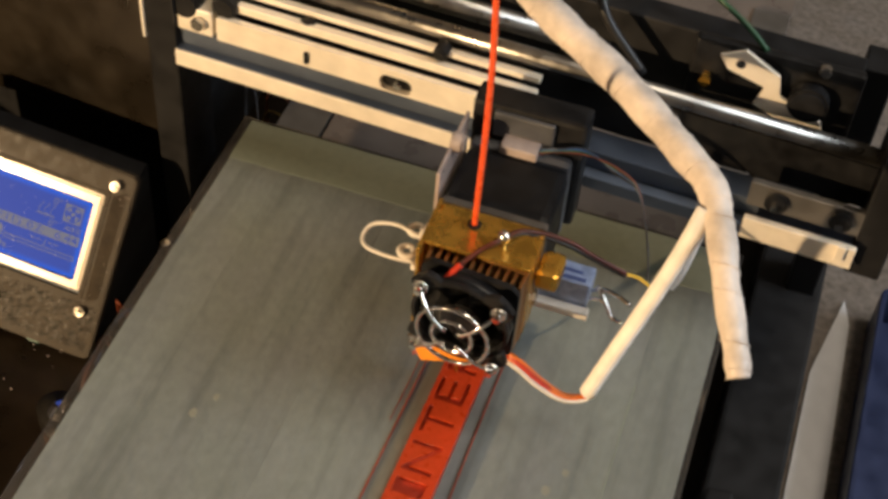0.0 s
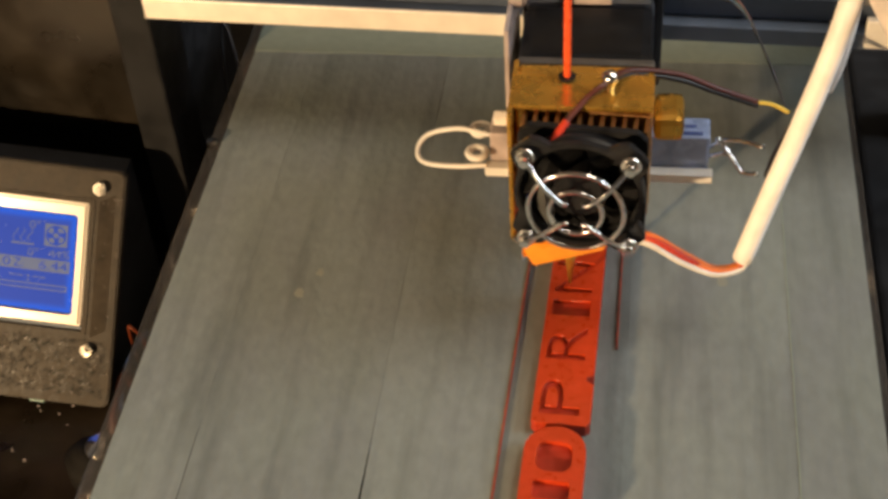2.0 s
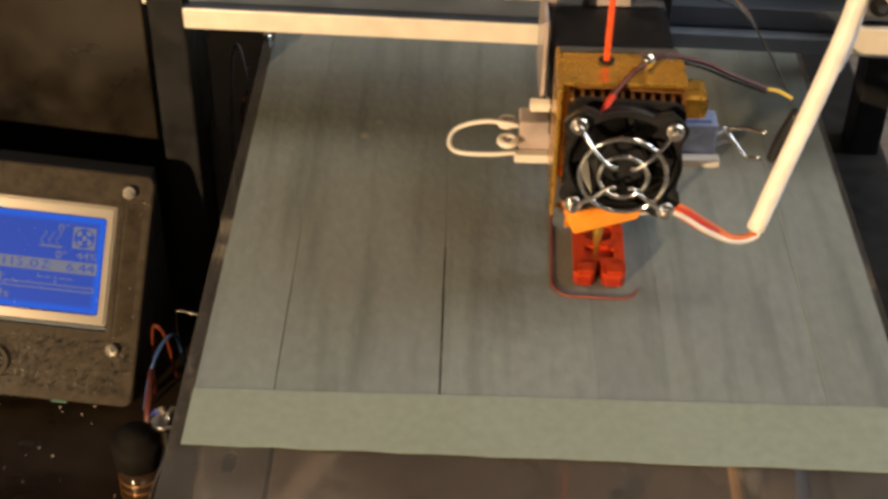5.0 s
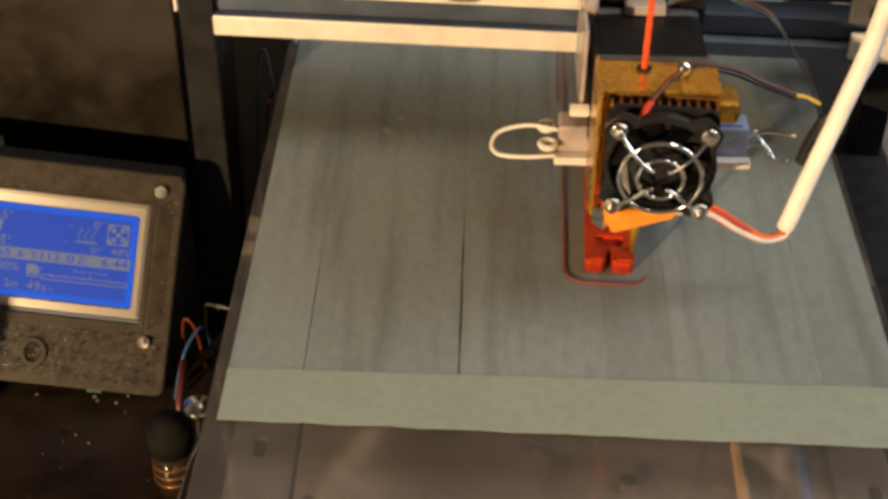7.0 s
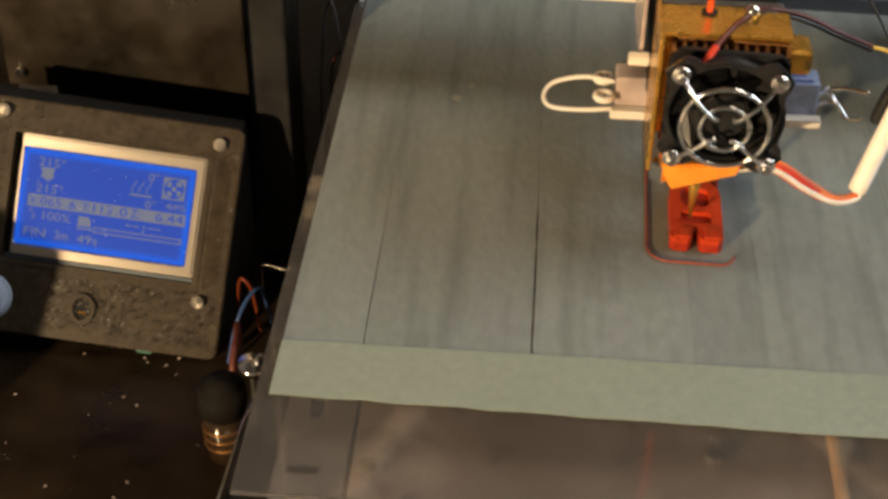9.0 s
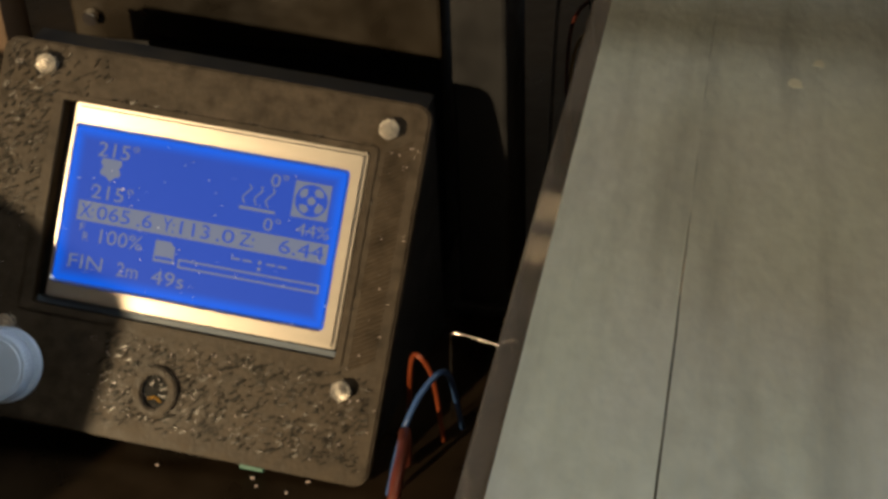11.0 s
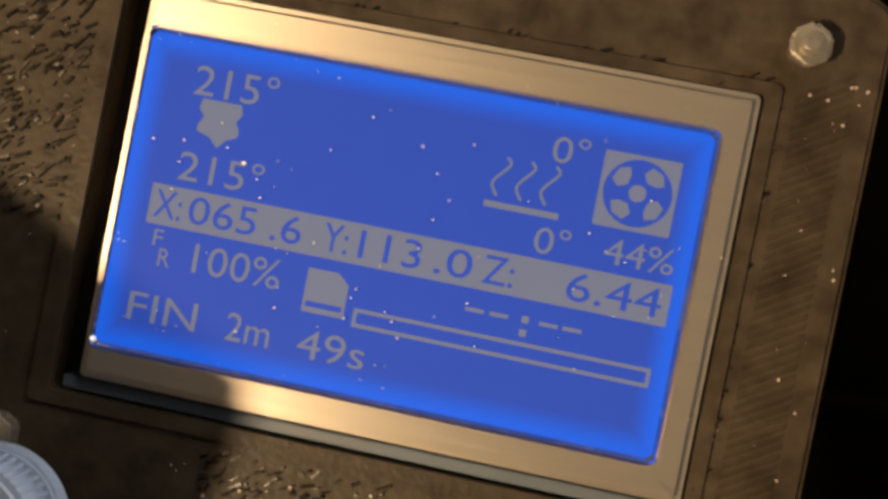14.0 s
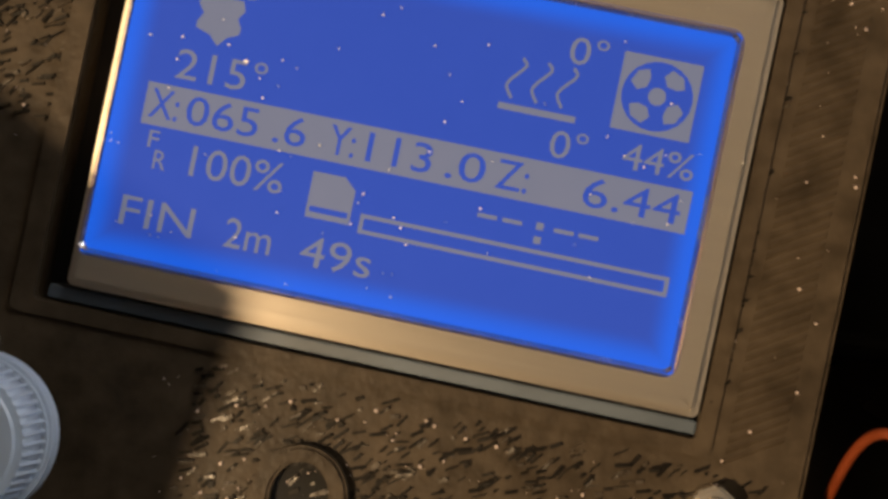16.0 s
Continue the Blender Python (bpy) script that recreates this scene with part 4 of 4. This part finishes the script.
# ---------------------------------------------------------------- display
def display():
    t = tagged(new("display_panel"), "dark printed display unit with a lit blue screen and steel bezel", "display")
    t.matrix_basis = pose(-0.2453, 0.0704, 0.0613, 0, 0, 5.60) @ pose(0, 0, 0, 56.00) @ pose(0, 0, 0, 0, 0, -8.40)
    MM = 0.001

    def rr(x0, x1, y0, y1, r):
        return round_rect(x0 * MM, x1 * MM, y0 * MM, y1 * MM, r * MM, 5)

    part("cover", frame_plate(rr(-60, 55, -59.3, 40.6, 4), rr(-41.2, 41.1, -27.6, 26.3, 0.8), -0.0065, -0.0015, bevel=0.0006), COVER, t, "dark brown-black printed cover with scuffed streaks")
    # its blue-grey paints in the lack of lamplight below the bezel
    part("lens_frame", box(-0.0400, 0.0411, -0.0273, -0.0256, -0.0084, -0.0022, 0.0003), material("module_edge_shade", (0.05, 0.07, 0.10), 0.5), t, "lower edge of the screen module, coloured as out of the lamplight")
    part("cover_step", frame_plate(rr(-44, 43.2, -29.6, 28.0, 1), rr(-41.3, 41.2, -27.7, 26.4, 0.8), -0.0016, -0.0010), COVER, t)
    part("board", box(-0.046, 0.046, -0.040, 0.034, -0.0098, -0.0085), WIRE_GREEN, t, "green circuit board")
    bz = frame_plate(rr(-37.5, 40.8, -25.2, 26.2, 0.8), rr(-36.2, 36.2, -20.2, 20.2, 0.9), -0.0084, 0.0, bevel=0.0010)
    part("bezel", bz, BEZEL, t, "brushed steel bezel")
    rim = frame_plate(rr(-36.7, 36.7, -20.7, 20.7, 1.1), rr(-36.3, 36.3, -20.3, 20.3, 0.9), -0.0005, 0.00010)
    for v in rim.verts:
        if abs(v.co.x) < 0.03645 and abs(v.co.y) < 0.02045 and v.co.z > 0:
            v.co.z = -0.0004
    part("bezel_rim", rim, ROD, t, "bright polished inner rim")
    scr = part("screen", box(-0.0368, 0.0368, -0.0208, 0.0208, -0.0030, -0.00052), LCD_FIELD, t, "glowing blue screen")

    def words(text, x0, x1, y0, y1, mat=LCD_PIXEL, z=-0.00045):
        return part("text", fit_words(text, x0 * MM, x1 * MM, y0 * MM, y1 * MM, z), mat, scr)

    def bar(x0, x1, y0, y1, mat=LCD_PIXEL, z0=-0.00051, z1=-0.00047, name="mark"):
        return part(name, box(x0 * MM, x1 * MM, y0 * MM, y1 * MM, z0, z1), mat, scr)

    words("215\u00b0", -29.6, -18.6, 13.3, 17.3)
    words("215\u00b0", -29.6, -18.4, 2.2, 6.1)
    nz = [(-28.1, 13.0), (-23.0, 13.0), (-22.6, 11.8), (-23.3, 10.7), (-22.7, 9.6), (-22.8, 8.8), (-24.2, 8.2), (-25.2, 7.0), (-26.4, 8.2), (-28.2, 8.8), (-28.2, 9.6), (-27.6, 10.7), (-28.4, 11.8)]
    part("nozzle_icon", prism([(x * MM, y * MM) for x, y in nz], -0.00051, -0.00047), LCD_PIXEL, scr)
    words("0\u00b0", 17.0, 21.6, 13.4, 16.9)
    words("0\u00b0", 16.9, 21.4, 1.9, 5.4)
    for k in range(3):
        x = 10.4 + k * 3.1
        part("heat_icon", tube([((x + dx) * MM, y * MM, -0.00048) for dx, y in ((1.3, 12.9), (1.9, 12.0), (0.4, 10.2), (0.0, 9.2), (0.8, 7.9))], 0.00020, 5, 3), LCD_PIXEL, scr)
    bar(9.8, 19.3, 6.4, 7.2)
    # fan icon
    cx, cy = 28.3, 11.5
    part("fan_icon", frame_plate(rr(23.5, 33.1, 6.8, 16.2, 0.2), [(cx * MM + 4.3 * MM * math.cos(2 * math.pi * k / 24), cy * MM + 4.2 * MM * math.sin(2 * math.pi * k / 24)) for k in range(24)], -0.00051, -0.00047), LCD_PIXEL, scr)
    hub = [(cx * MM + 1.1 * MM * math.cos(2 * math.pi * k / 12), cy * MM + 1.1 * MM * math.sin(2 * math.pi * k / 12)) for k in range(12)]
    part("fan_hub_icon", prism(hub, -0.00051, -0.00047), LCD_PIXEL, scr)
    for k in range(4):
        a = math.pi / 4 + math.pi / 2 * k
        pt = [(cx * MM + r * MM * math.cos(a + d), cy * MM + r * MM * math.sin(a + d)) for r, d in ((1.7, 0.2), (2.6, 0.62), (3.7, 0.42), (3.9, 0.0), (3.4, -0.36), (2.4, -0.3))]
        part("fan_blade_icon", prism(pt, -0.00051, -0.00047), LCD_PIXEL, scr)
    words("44%", 25.7, 34.4, 2.3, 5.5)
    bar(-32.5, 34.8, -4.0, 1.2, name="status_bar")
    ink = LCD_BLUE
    for word, x0, x1 in (("X:", -31.8, -28.2), ("065", -27.2, -18.2), (".6", -16.2, -12.2), ("Y:", -9.3, -6.1), ("113", -4.6, 3.4), (".0", 5.2, 10.0), ("Z:", 11.4, 15.3), ("6.44", 22.0, 33.8)):
        words(word, x0, x1, -3.1, 0.5, ink, -0.00044)
    words("F", -31.1, -29.8, -6.7, -4.6)
    words("R", -30.0, -28.4, -9.2, -6.9)
    words("100%", -25.4, -13.8, -9.2, -5.4)
    card = [(-10.4, -5.5), (-6.4, -5.5), (-4.9, -6.9), (-4.9, -11.1), (-10.4, -11.1)]
    part("card_icon", prism([(x * MM, y * MM) for x, y in card], -0.00051, -0.00047), LCD_PIXEL, scr)
    bar(-10.0, -5.3, -10.4, -9.7, LCD_BLUE, -0.00046, -0.00044)
    part("progress_frame", frame_plate(rr(-3.7, 34.2, -11.8, -9.4, 0.1), rr(-3.2, 33.7, -11.3, -9.9, 0.1), -0.00051, -0.00047), LCD_PIXEL, scr)
    for x in (10.1, 13.2, 19.5, 22.5):
        bar(x, x + 2.4, -6.9, -6.4)
    for y in (-6.1, -7.8):
        bar(17.3, 18.2, y - 0.9, y)
    words("FIN", -32.7, -23.5, -16.6, -13.0)
    words("2m", -19.5, -13.7, -16.7, -13.1)
    words("49s", -10.0, -1.2, -17.0, -13.3)
    # dust specks
    rnd = random.Random(4)
    dust = bmesh.new()
    for k in range(90):
        x, y = rnd.uniform(-36, 40), rnd.uniform(-20, 25)
        s = rnd.choice((0.05, 0.05, 0.07, 0.1))
        box((x - s) * MM, (x + s) * MM, (y - s) * MM, (y + s) * MM, -0.0004 if abs(x) < 35 and abs(y) < 19 else 0.0001, 0.0002, bm=dust)
    box(-21.45 * MM, -20.95 * MM, 5.65 * MM, 6.05 * MM, -0.0005, 0.0, 0.0001, bm=dust)
    tagged(part("dust", dust, WHITEP, t, "fine pale dust specks"), kind="stuff")
    part("board_corner", box(0.0210, 0.0275, -0.0606, -0.0594, -0.0062, -0.0030, 0.0003), material("teal_board", (0.02, 0.11, 0.085), 0.4), t, "teal corner of the circuit board below the cover")
    crumbs = bmesh.new()
    for k in range(240):
        x, y = rnd.uniform(-24, 54), rnd.uniform(-55, -32)
        if rnd.random() < 0.35:
            x, y = rnd.choice((rnd.uniform(43, 54), rnd.uniform(-58, -46))), rnd.uniform(-50, 38)
        s = rnd.choice((0.04, 0.05, 0.06, 0.08, 0.12, 0.16))
        box((x - s) * MM, (x + s) * MM, (y - s) * MM, (y + s) * MM, -0.0016, -0.0013 + s * 0.001, bm=crumbs)
    tagged(part("debris", crumbs, FROST, t, "pale plastic crumbs"), kind="stuff")
    # ridges of scuffed print lines on the cover
    ridges, gouges = bmesh.new(), bmesh.new()
    for k in range(1500):
        x, y = rnd.uniform(-20, 52), rnd.uniform(-55, -31)
        if rnd.random() < 0.30:
            x, y = rnd.uniform(-58, -43.5), rnd.uniform(-6, 39)
        elif k % 9 == 0:
            x, y = rnd.choice(((rnd.uniform(-41, 42), rnd.uniform(27.2, 28.6)), (rnd.uniform(42.2, 43.4), rnd.uniform(-27, 27)), (rnd.uniform(-58, -30), rnd.uniform(30, 39))))
        ln, wd, an = rnd.uniform(0.15, 1.05), rnd.uniform(0.07, 0.24), radians(36 + rnd.uniform(-24, 24))
        one = box(-ln * MM, ln * MM, -wd * MM, wd * MM, -0.0016, -0.0013 + rnd.uniform(0, 0.0003), bm=None)
        one.transform(Matrix.Translation((x * MM, y * MM, 0)) @ Matrix.Translation((0, 0, -0.0014)) @ Matrix.Rotation(radians(rnd.uniform(-5, 5)), 4, "X") @ Matrix.Rotation(radians(rnd.uniform(-4, 4)), 4, "Y") @ Matrix.Translation((0, 0, 0.0014)) @ Matrix.Rotation(an, 4, "Z"))
        tmp = bpy.data.meshes.new("ridge")
        one.to_mesh(tmp)
        one.free()
        (gouges if k % 4 < 3 else ridges).from_mesh(tmp)
        bpy.data.meshes.remove(tmp)
    tagged(part("scuffing", ridges, SCUFF, t), kind="stuff")
    tagged(part("scoring", gouges, GOUGE, t), kind="stuff")
    # fine slanted print lines on the cover's side
    lines = bmesh.new()
    for k in range(46):
        y = -30 + k * 1.25
        v = [lines.verts.new((x * MM, yy * MM, z)) for x, yy, z in ((45.0, y, -0.00149), (51.5, y + 4.0, -0.00149), (51.5, y + 4.5, -0.00128), (45.0, y + 0.5, -0.00128), (51.5, y + 4.9, -0.00149), (45.0, y + 0.9, -0.00149))]
        lines.faces.new((v[0], v[1], v[2], v[3]))
        lines.faces.new((v[3], v[2], v[4], v[5]))
    tagged(part("ribbing", lines, COVER, t), kind="stuff")
    for x, y in ((45.2, 33.0), (44.5, -35.0), (-46.8, 34.6), (-46.5, -34.5)):
        s = part("screw", rod((x * MM, y * MM, -0.0015), (x * MM, y * MM, 0.0018), 0.0029, 6, bevel=0.0004), SCREW, t, "zinc hexagonal nut")
        part("stud", rod((x * MM, y * MM, 0.0018), (x * MM, y * MM, 0.0030), 0.0014, 14, bevel=0.0005), SCREW, s, "rounded zinc stud end")
    k = part("knob", rod((-0.0416, -0.0437, 0.0105), (-0.0416, -0.0437, 0.0172), 0.0090, 48, r2=0.0084, bevel=0.0008), KNOB, t, "turning knob, coloured with the blue of its shade", True)
    for p in k.data.polygons:
        p.use_smooth = abs(p.normal.z) < 0.5
    part("knob_skirt", rod((-0.0416, -0.0437, 0.0070), (-0.0416, -0.0437, 0.0104), 0.0098, 48, bevel=0.0005), KNOB, k)
    for q in range(48):
        a = 2 * math.pi * q / 48
        c, s = math.cos(a), math.sin(a)
        part("knob_rib", rod((-0.0416 + 0.0089 * c, -0.0437 + 0.0089 * s, 0.0106), (-0.0416 + 0.0084 * c, -0.0437 + 0.0084 * s, 0.0164), 0.0003, 6), KNOB, k)
    part("knob_shaft", rod((-0.0416, -0.0437, -0.0015), (-0.0416, -0.0437, 0.0072), 0.0035, 20), BLACK, k)
    co = [(-0.0040 + 0.0060 * math.cos(2 * math.pi * k / 32), -0.0447 + 0.0066 * math.sin(2 * math.pi * k / 32)) for k in range(32)]
    ci = [(-0.0040 + 0.0036 * math.cos(2 * math.pi * k / 32), -0.0447 + 0.0046 * math.sin(2 * math.pi * k / 32)) for k in range(32)]
    hole = part("button_hole", frame_plate(co, ci, -0.0014, 0.0004, bevel=0.0004), COVER, t, "raised rim of a dark oval button hole")
    # the hole isn't cut; a near-black disc paints in its inner shade
    part("hole_dark", prism(ci, -0.00148, -0.0013), material("hole_shade_black", (0.002, 0.002, 0.002), 0.9), hole)
    # gold thread stands in for a glint inside the hole
    part("hole_glint", tube([(-0.0055, -0.0470, -0.0009), (-0.0038, -0.0462, -0.0006), (-0.0020, -0.0472, -0.0009)], 0.0003, 6, 4), GOLD, hole)
    # wedge-shaped case down to the board
    inv = t.matrix_basis.inverted()
    bm = bmesh.new()
    vs = []
    for x in (-0.0565, 0.0525):
        lo, hi = t.matrix_basis @ Vector((x, -0.054, -0.0066)), t.matrix_basis @ Vector((x, 0.038, -0.0066))
        vs.append([bm.verts.new(inv @ q) for q in (lo, hi, Vector((hi.x, hi.y + 0.012, hi.z)), Vector((hi.x, hi.y + 0.012, 0.0045)), Vector((lo.x, lo.y + 0.004, min(lo.z - 0.001, 0.0045))))])
    for i in range(5):
        bm.faces.new((vs[0][i], vs[0][(i + 1) % 5], vs[1][(i + 1) % 5], vs[1][i]))
    bm.faces.new(vs[0])
    bm.faces.new(vs[1])
    bmesh.ops.recalc_face_normals(bm, faces=bm.faces)
    part("case", bm, BLACKMATT, t, "black wedge-shaped case")
    return t


display()


# ---------------------------------------------------------------- loose wires and small things
def wire(name, pts, r, mat, label):
    t = thing(name, pts[0], label, "wire", "loose wires beside the printer")
    o = Vector(pts[0])
    part("lead", tube([Vector(p) - o for p in pts], r, 8, 8), mat, t, "", True)
    return t


wire("wire_lead", [(-0.190, 0.038, 0.0055), (-0.1860, 0.043, 0.024), (-0.1820, 0.052, 0.031), (-0.1780, 0.060, 0.029), (-0.1760, 0.066, 0.0055)], 0.0008, WIRE_BLUE, "blue wire beside the display")
wire("wire_lead", [(-0.1815, 0.004, 0.0055), (-0.1822, 0.016, 0.026), (-0.1830, 0.030, 0.029), (-0.1860, 0.044, 0.022), (-0.188, 0.050, 0.0055)], 0.0016, WIRE_BROWN, "brown-red wire beside the display")
# darker orange puts the display's shade into the wire's colour
wire("wire_lead", [(-0.1910, 0.066, 0.0055), (-0.1880, 0.061, 0.030), (-0.1845, 0.0565, 0.037), (-0.1815, 0.058, 0.028), (-0.180, 0.060, 0.0055)], 0.0007, material("shaded_orange_wire", (0.15, 0.03, 0.008), 0.45), "short orange wire loop beside the display")
wire("wire_lead", [(-0.1795, 0.0694, 0.0055), (-0.1790, 0.0690, 0.031), (-0.1780, 0.0685, 0.0357), (-0.1720, 0.0678, 0.0354), (-0.1660, 0.0669, 0.0346), (-0.1600, 0.0660, 0.0340), (-0.1590, 0.0656, 0.0055)], 0.00030, ROD, "thin bare metal wire beside the bed")
wire("wire_lead", [(-0.168, 0.21, 0.0055), (-0.165, 0.20, 0.060), (-0.150, 0.19, 0.075), (-0.145, 0.19, 0.055), (-0.160, 0.20, 0.034), (-0.168, 0.20, 0.0055)], 0.0006, WIRE_BROWN, "thin dark red wire hanging behind the frame upright")
wire("wire_lead", [(-0.166, 0.20, 0.0055), (-0.163, 0.19, 0.055), (-0.152, 0.185, 0.066), (-0.140, 0.18, 0.060), (-0.148, 0.19, 0.030), (-0.160, 0.20, 0.0055)], 0.0005, material("dull_yellow_wire", (0.20, 0.13, 0.03), 0.5), "thin dull yellow wire hanging behind the frame upright")
wire("wire_lead", [(-0.170, 0.18, 0.0055), (-0.166, 0.175, 0.08), (-0.160, 0.17, 0.11), (-0.154, 0.165, 0.07), (-0.150, 0.16, 0.0055)], 0.0006, DARKSTEEL, "thin grey wire behind the frame upright")

ab = thing("adjusting_bolt", (-0.1615, -0.034, 0.0502), "chrome bolt with a grey cable on the side rail", "bolt")
part("stud", rod((0, 0, 0), (0, 0, 0.020), 0.0022, 12), CHROME, ab)
part("head", rod((0, 0, 0.0195), (0, 0, 0.0245), 0.0056, 20, bevel=0.001), CHROME, ab, "domed chrome head", True)
part("cable", tube([(0, -0.002, 0.006), (-0.003, -0.014, 0.004), (-0.005, -0.045, 0.002), (-0.012, -0.075, -0.010), (-0.010, -0.110, -0.034)], 0.0009), ROD, ab, "thin grey cable", True)

rl = thing("roller_foot", (-0.1805, -0.012, 0.0042), "dull black rubber roller on a dark barrel beside the rail", "roller")
RUBBER = material("dull_rubber", (0.008, 0.007, 0.006), 0.8, specular=0.12)
part("roller", rod((0, 0, 0.0205), (0, 0, 0.038), 0.0095, 28, bevel=0.0030), RUBBER, rl, "", True)
part("barrel", rod((0, 0, 0), (0, 0, 0.0210), 0.0082, 24), material("dark_amber_plastic", (0.030, 0.018, 0.010), 0.15, coat=0.3), rl, "dark glossy amber barrel", True)
# thin bronze turns are added in place of gold glints on the barrel
sp = [(0.0086 * math.cos(k * 0.28), 0.0086 * math.sin(k * 0.28), 0.0040 + k * 0.00020) for k in range(70)]
part("wire_turns", tube(sp, 0.00035, 6, 1), FIN, rl, "thin bronze turns imitating glints on the barrel", True)

# beside the printer
sheet = thing("white_sheet", (0.176, 0.10, 0.0005), "long pale white plastic sheet lying beside the printer", "sheet")
part("sheet", prism([(-0.023, -0.42), (-0.001, -0.42), (-0.003, 0.0), (-0.006, 0.11), (-0.011, 0.127), (-0.0215, 0.07)], 0, 0.0015), PAPER, sheet)
bin_ = thing("dark_blue_box", (0.2395, 0.06, 0.0005), "dark blue plastic box standing beside the printer", "box")
part("shell", frame_plate(round_rect(-0.060, 0.060, -0.30, 0.16, 0.006), round_rect(-0.057, 0.057, -0.297, 0.157, 0.005), 0.004, 0.028, bevel=0.0008), material("dark_blue_plastic", (0.018, 0.028, 0.075), 0.4), bin_)
part("bottom", prism(round_rect(-0.060, 0.060, -0.30, 0.16, 0.006), 0.0, 0.0038), material("dark_blue_plastic", (0.018, 0.028, 0.075), 0.4), bin_)
part("scrap", tube([(-0.045, -0.060, 0.0046), (-0.03, -0.048, 0.006), (-0.018, -0.035, 0.0046)], 0.0008), WIRE_YELLOW, bin_, "short yellow offcut", True)


# ---------------------------------------------------------------- what moves
def motions():
    bed = [(0, -0.0000), (0.5, 0.0020), (1, -0.0019), (1.5, 0.0016), (2, 0.0504), (2.5, 0.1172), (3, 0.1455), (3.5, 0.1528), (3.7, 0.1540), (4.8, 0.1460), (5.8, 0.1420), (6, 0.1530), (6.5, 0.1533), (7, 0.1500), (7.5, 0.1475), (8, 0.1535), (8.2, 0.1570), (9.2, 0.1350), (10.3, 0.1201), (10.5, 0.1231), (11, 0.1280), (12, 0.1180), (13, 0.1200), (14, 0.1130), (16, 0.1180)]
    walk(BED, [(t, pose(0, y, 0.10)) for t, y in bed])
    for ob in (SIGN, SKIRTS):
        walk(ob, [(t, pose(0.003, y, 0.1003, 0, 0, -1.43)) for t, y in bed])
    head = [(0, 0.0018), (0.5, 0.0011), (1, 0.0024), (1.5, 0.0006), (2, 0.0008), (2.5, 0.0004), (3, -0.0015), (3.5, -0.0051), (3.7, -0.0060), (4.8, -0.0020), (5.8, -0.0010), (6, 0.0006), (6.5, 0.0046), (7, 0.0082), (7.5, 0.0018), (8, -0.0044), (8.2, -0.0055), (9.2, -0.0010), (10.3, 0.0035), (10.5, -0.0005), (11, 0.0007), (12, 0.0030), (14, -0.0020), (16, -0.0030)]
    for ob in (EXT, SLV, HOSE, FIL):
        walk(ob, [(t, pose(x, 0, 0.10)) for t, x in head])


motions()
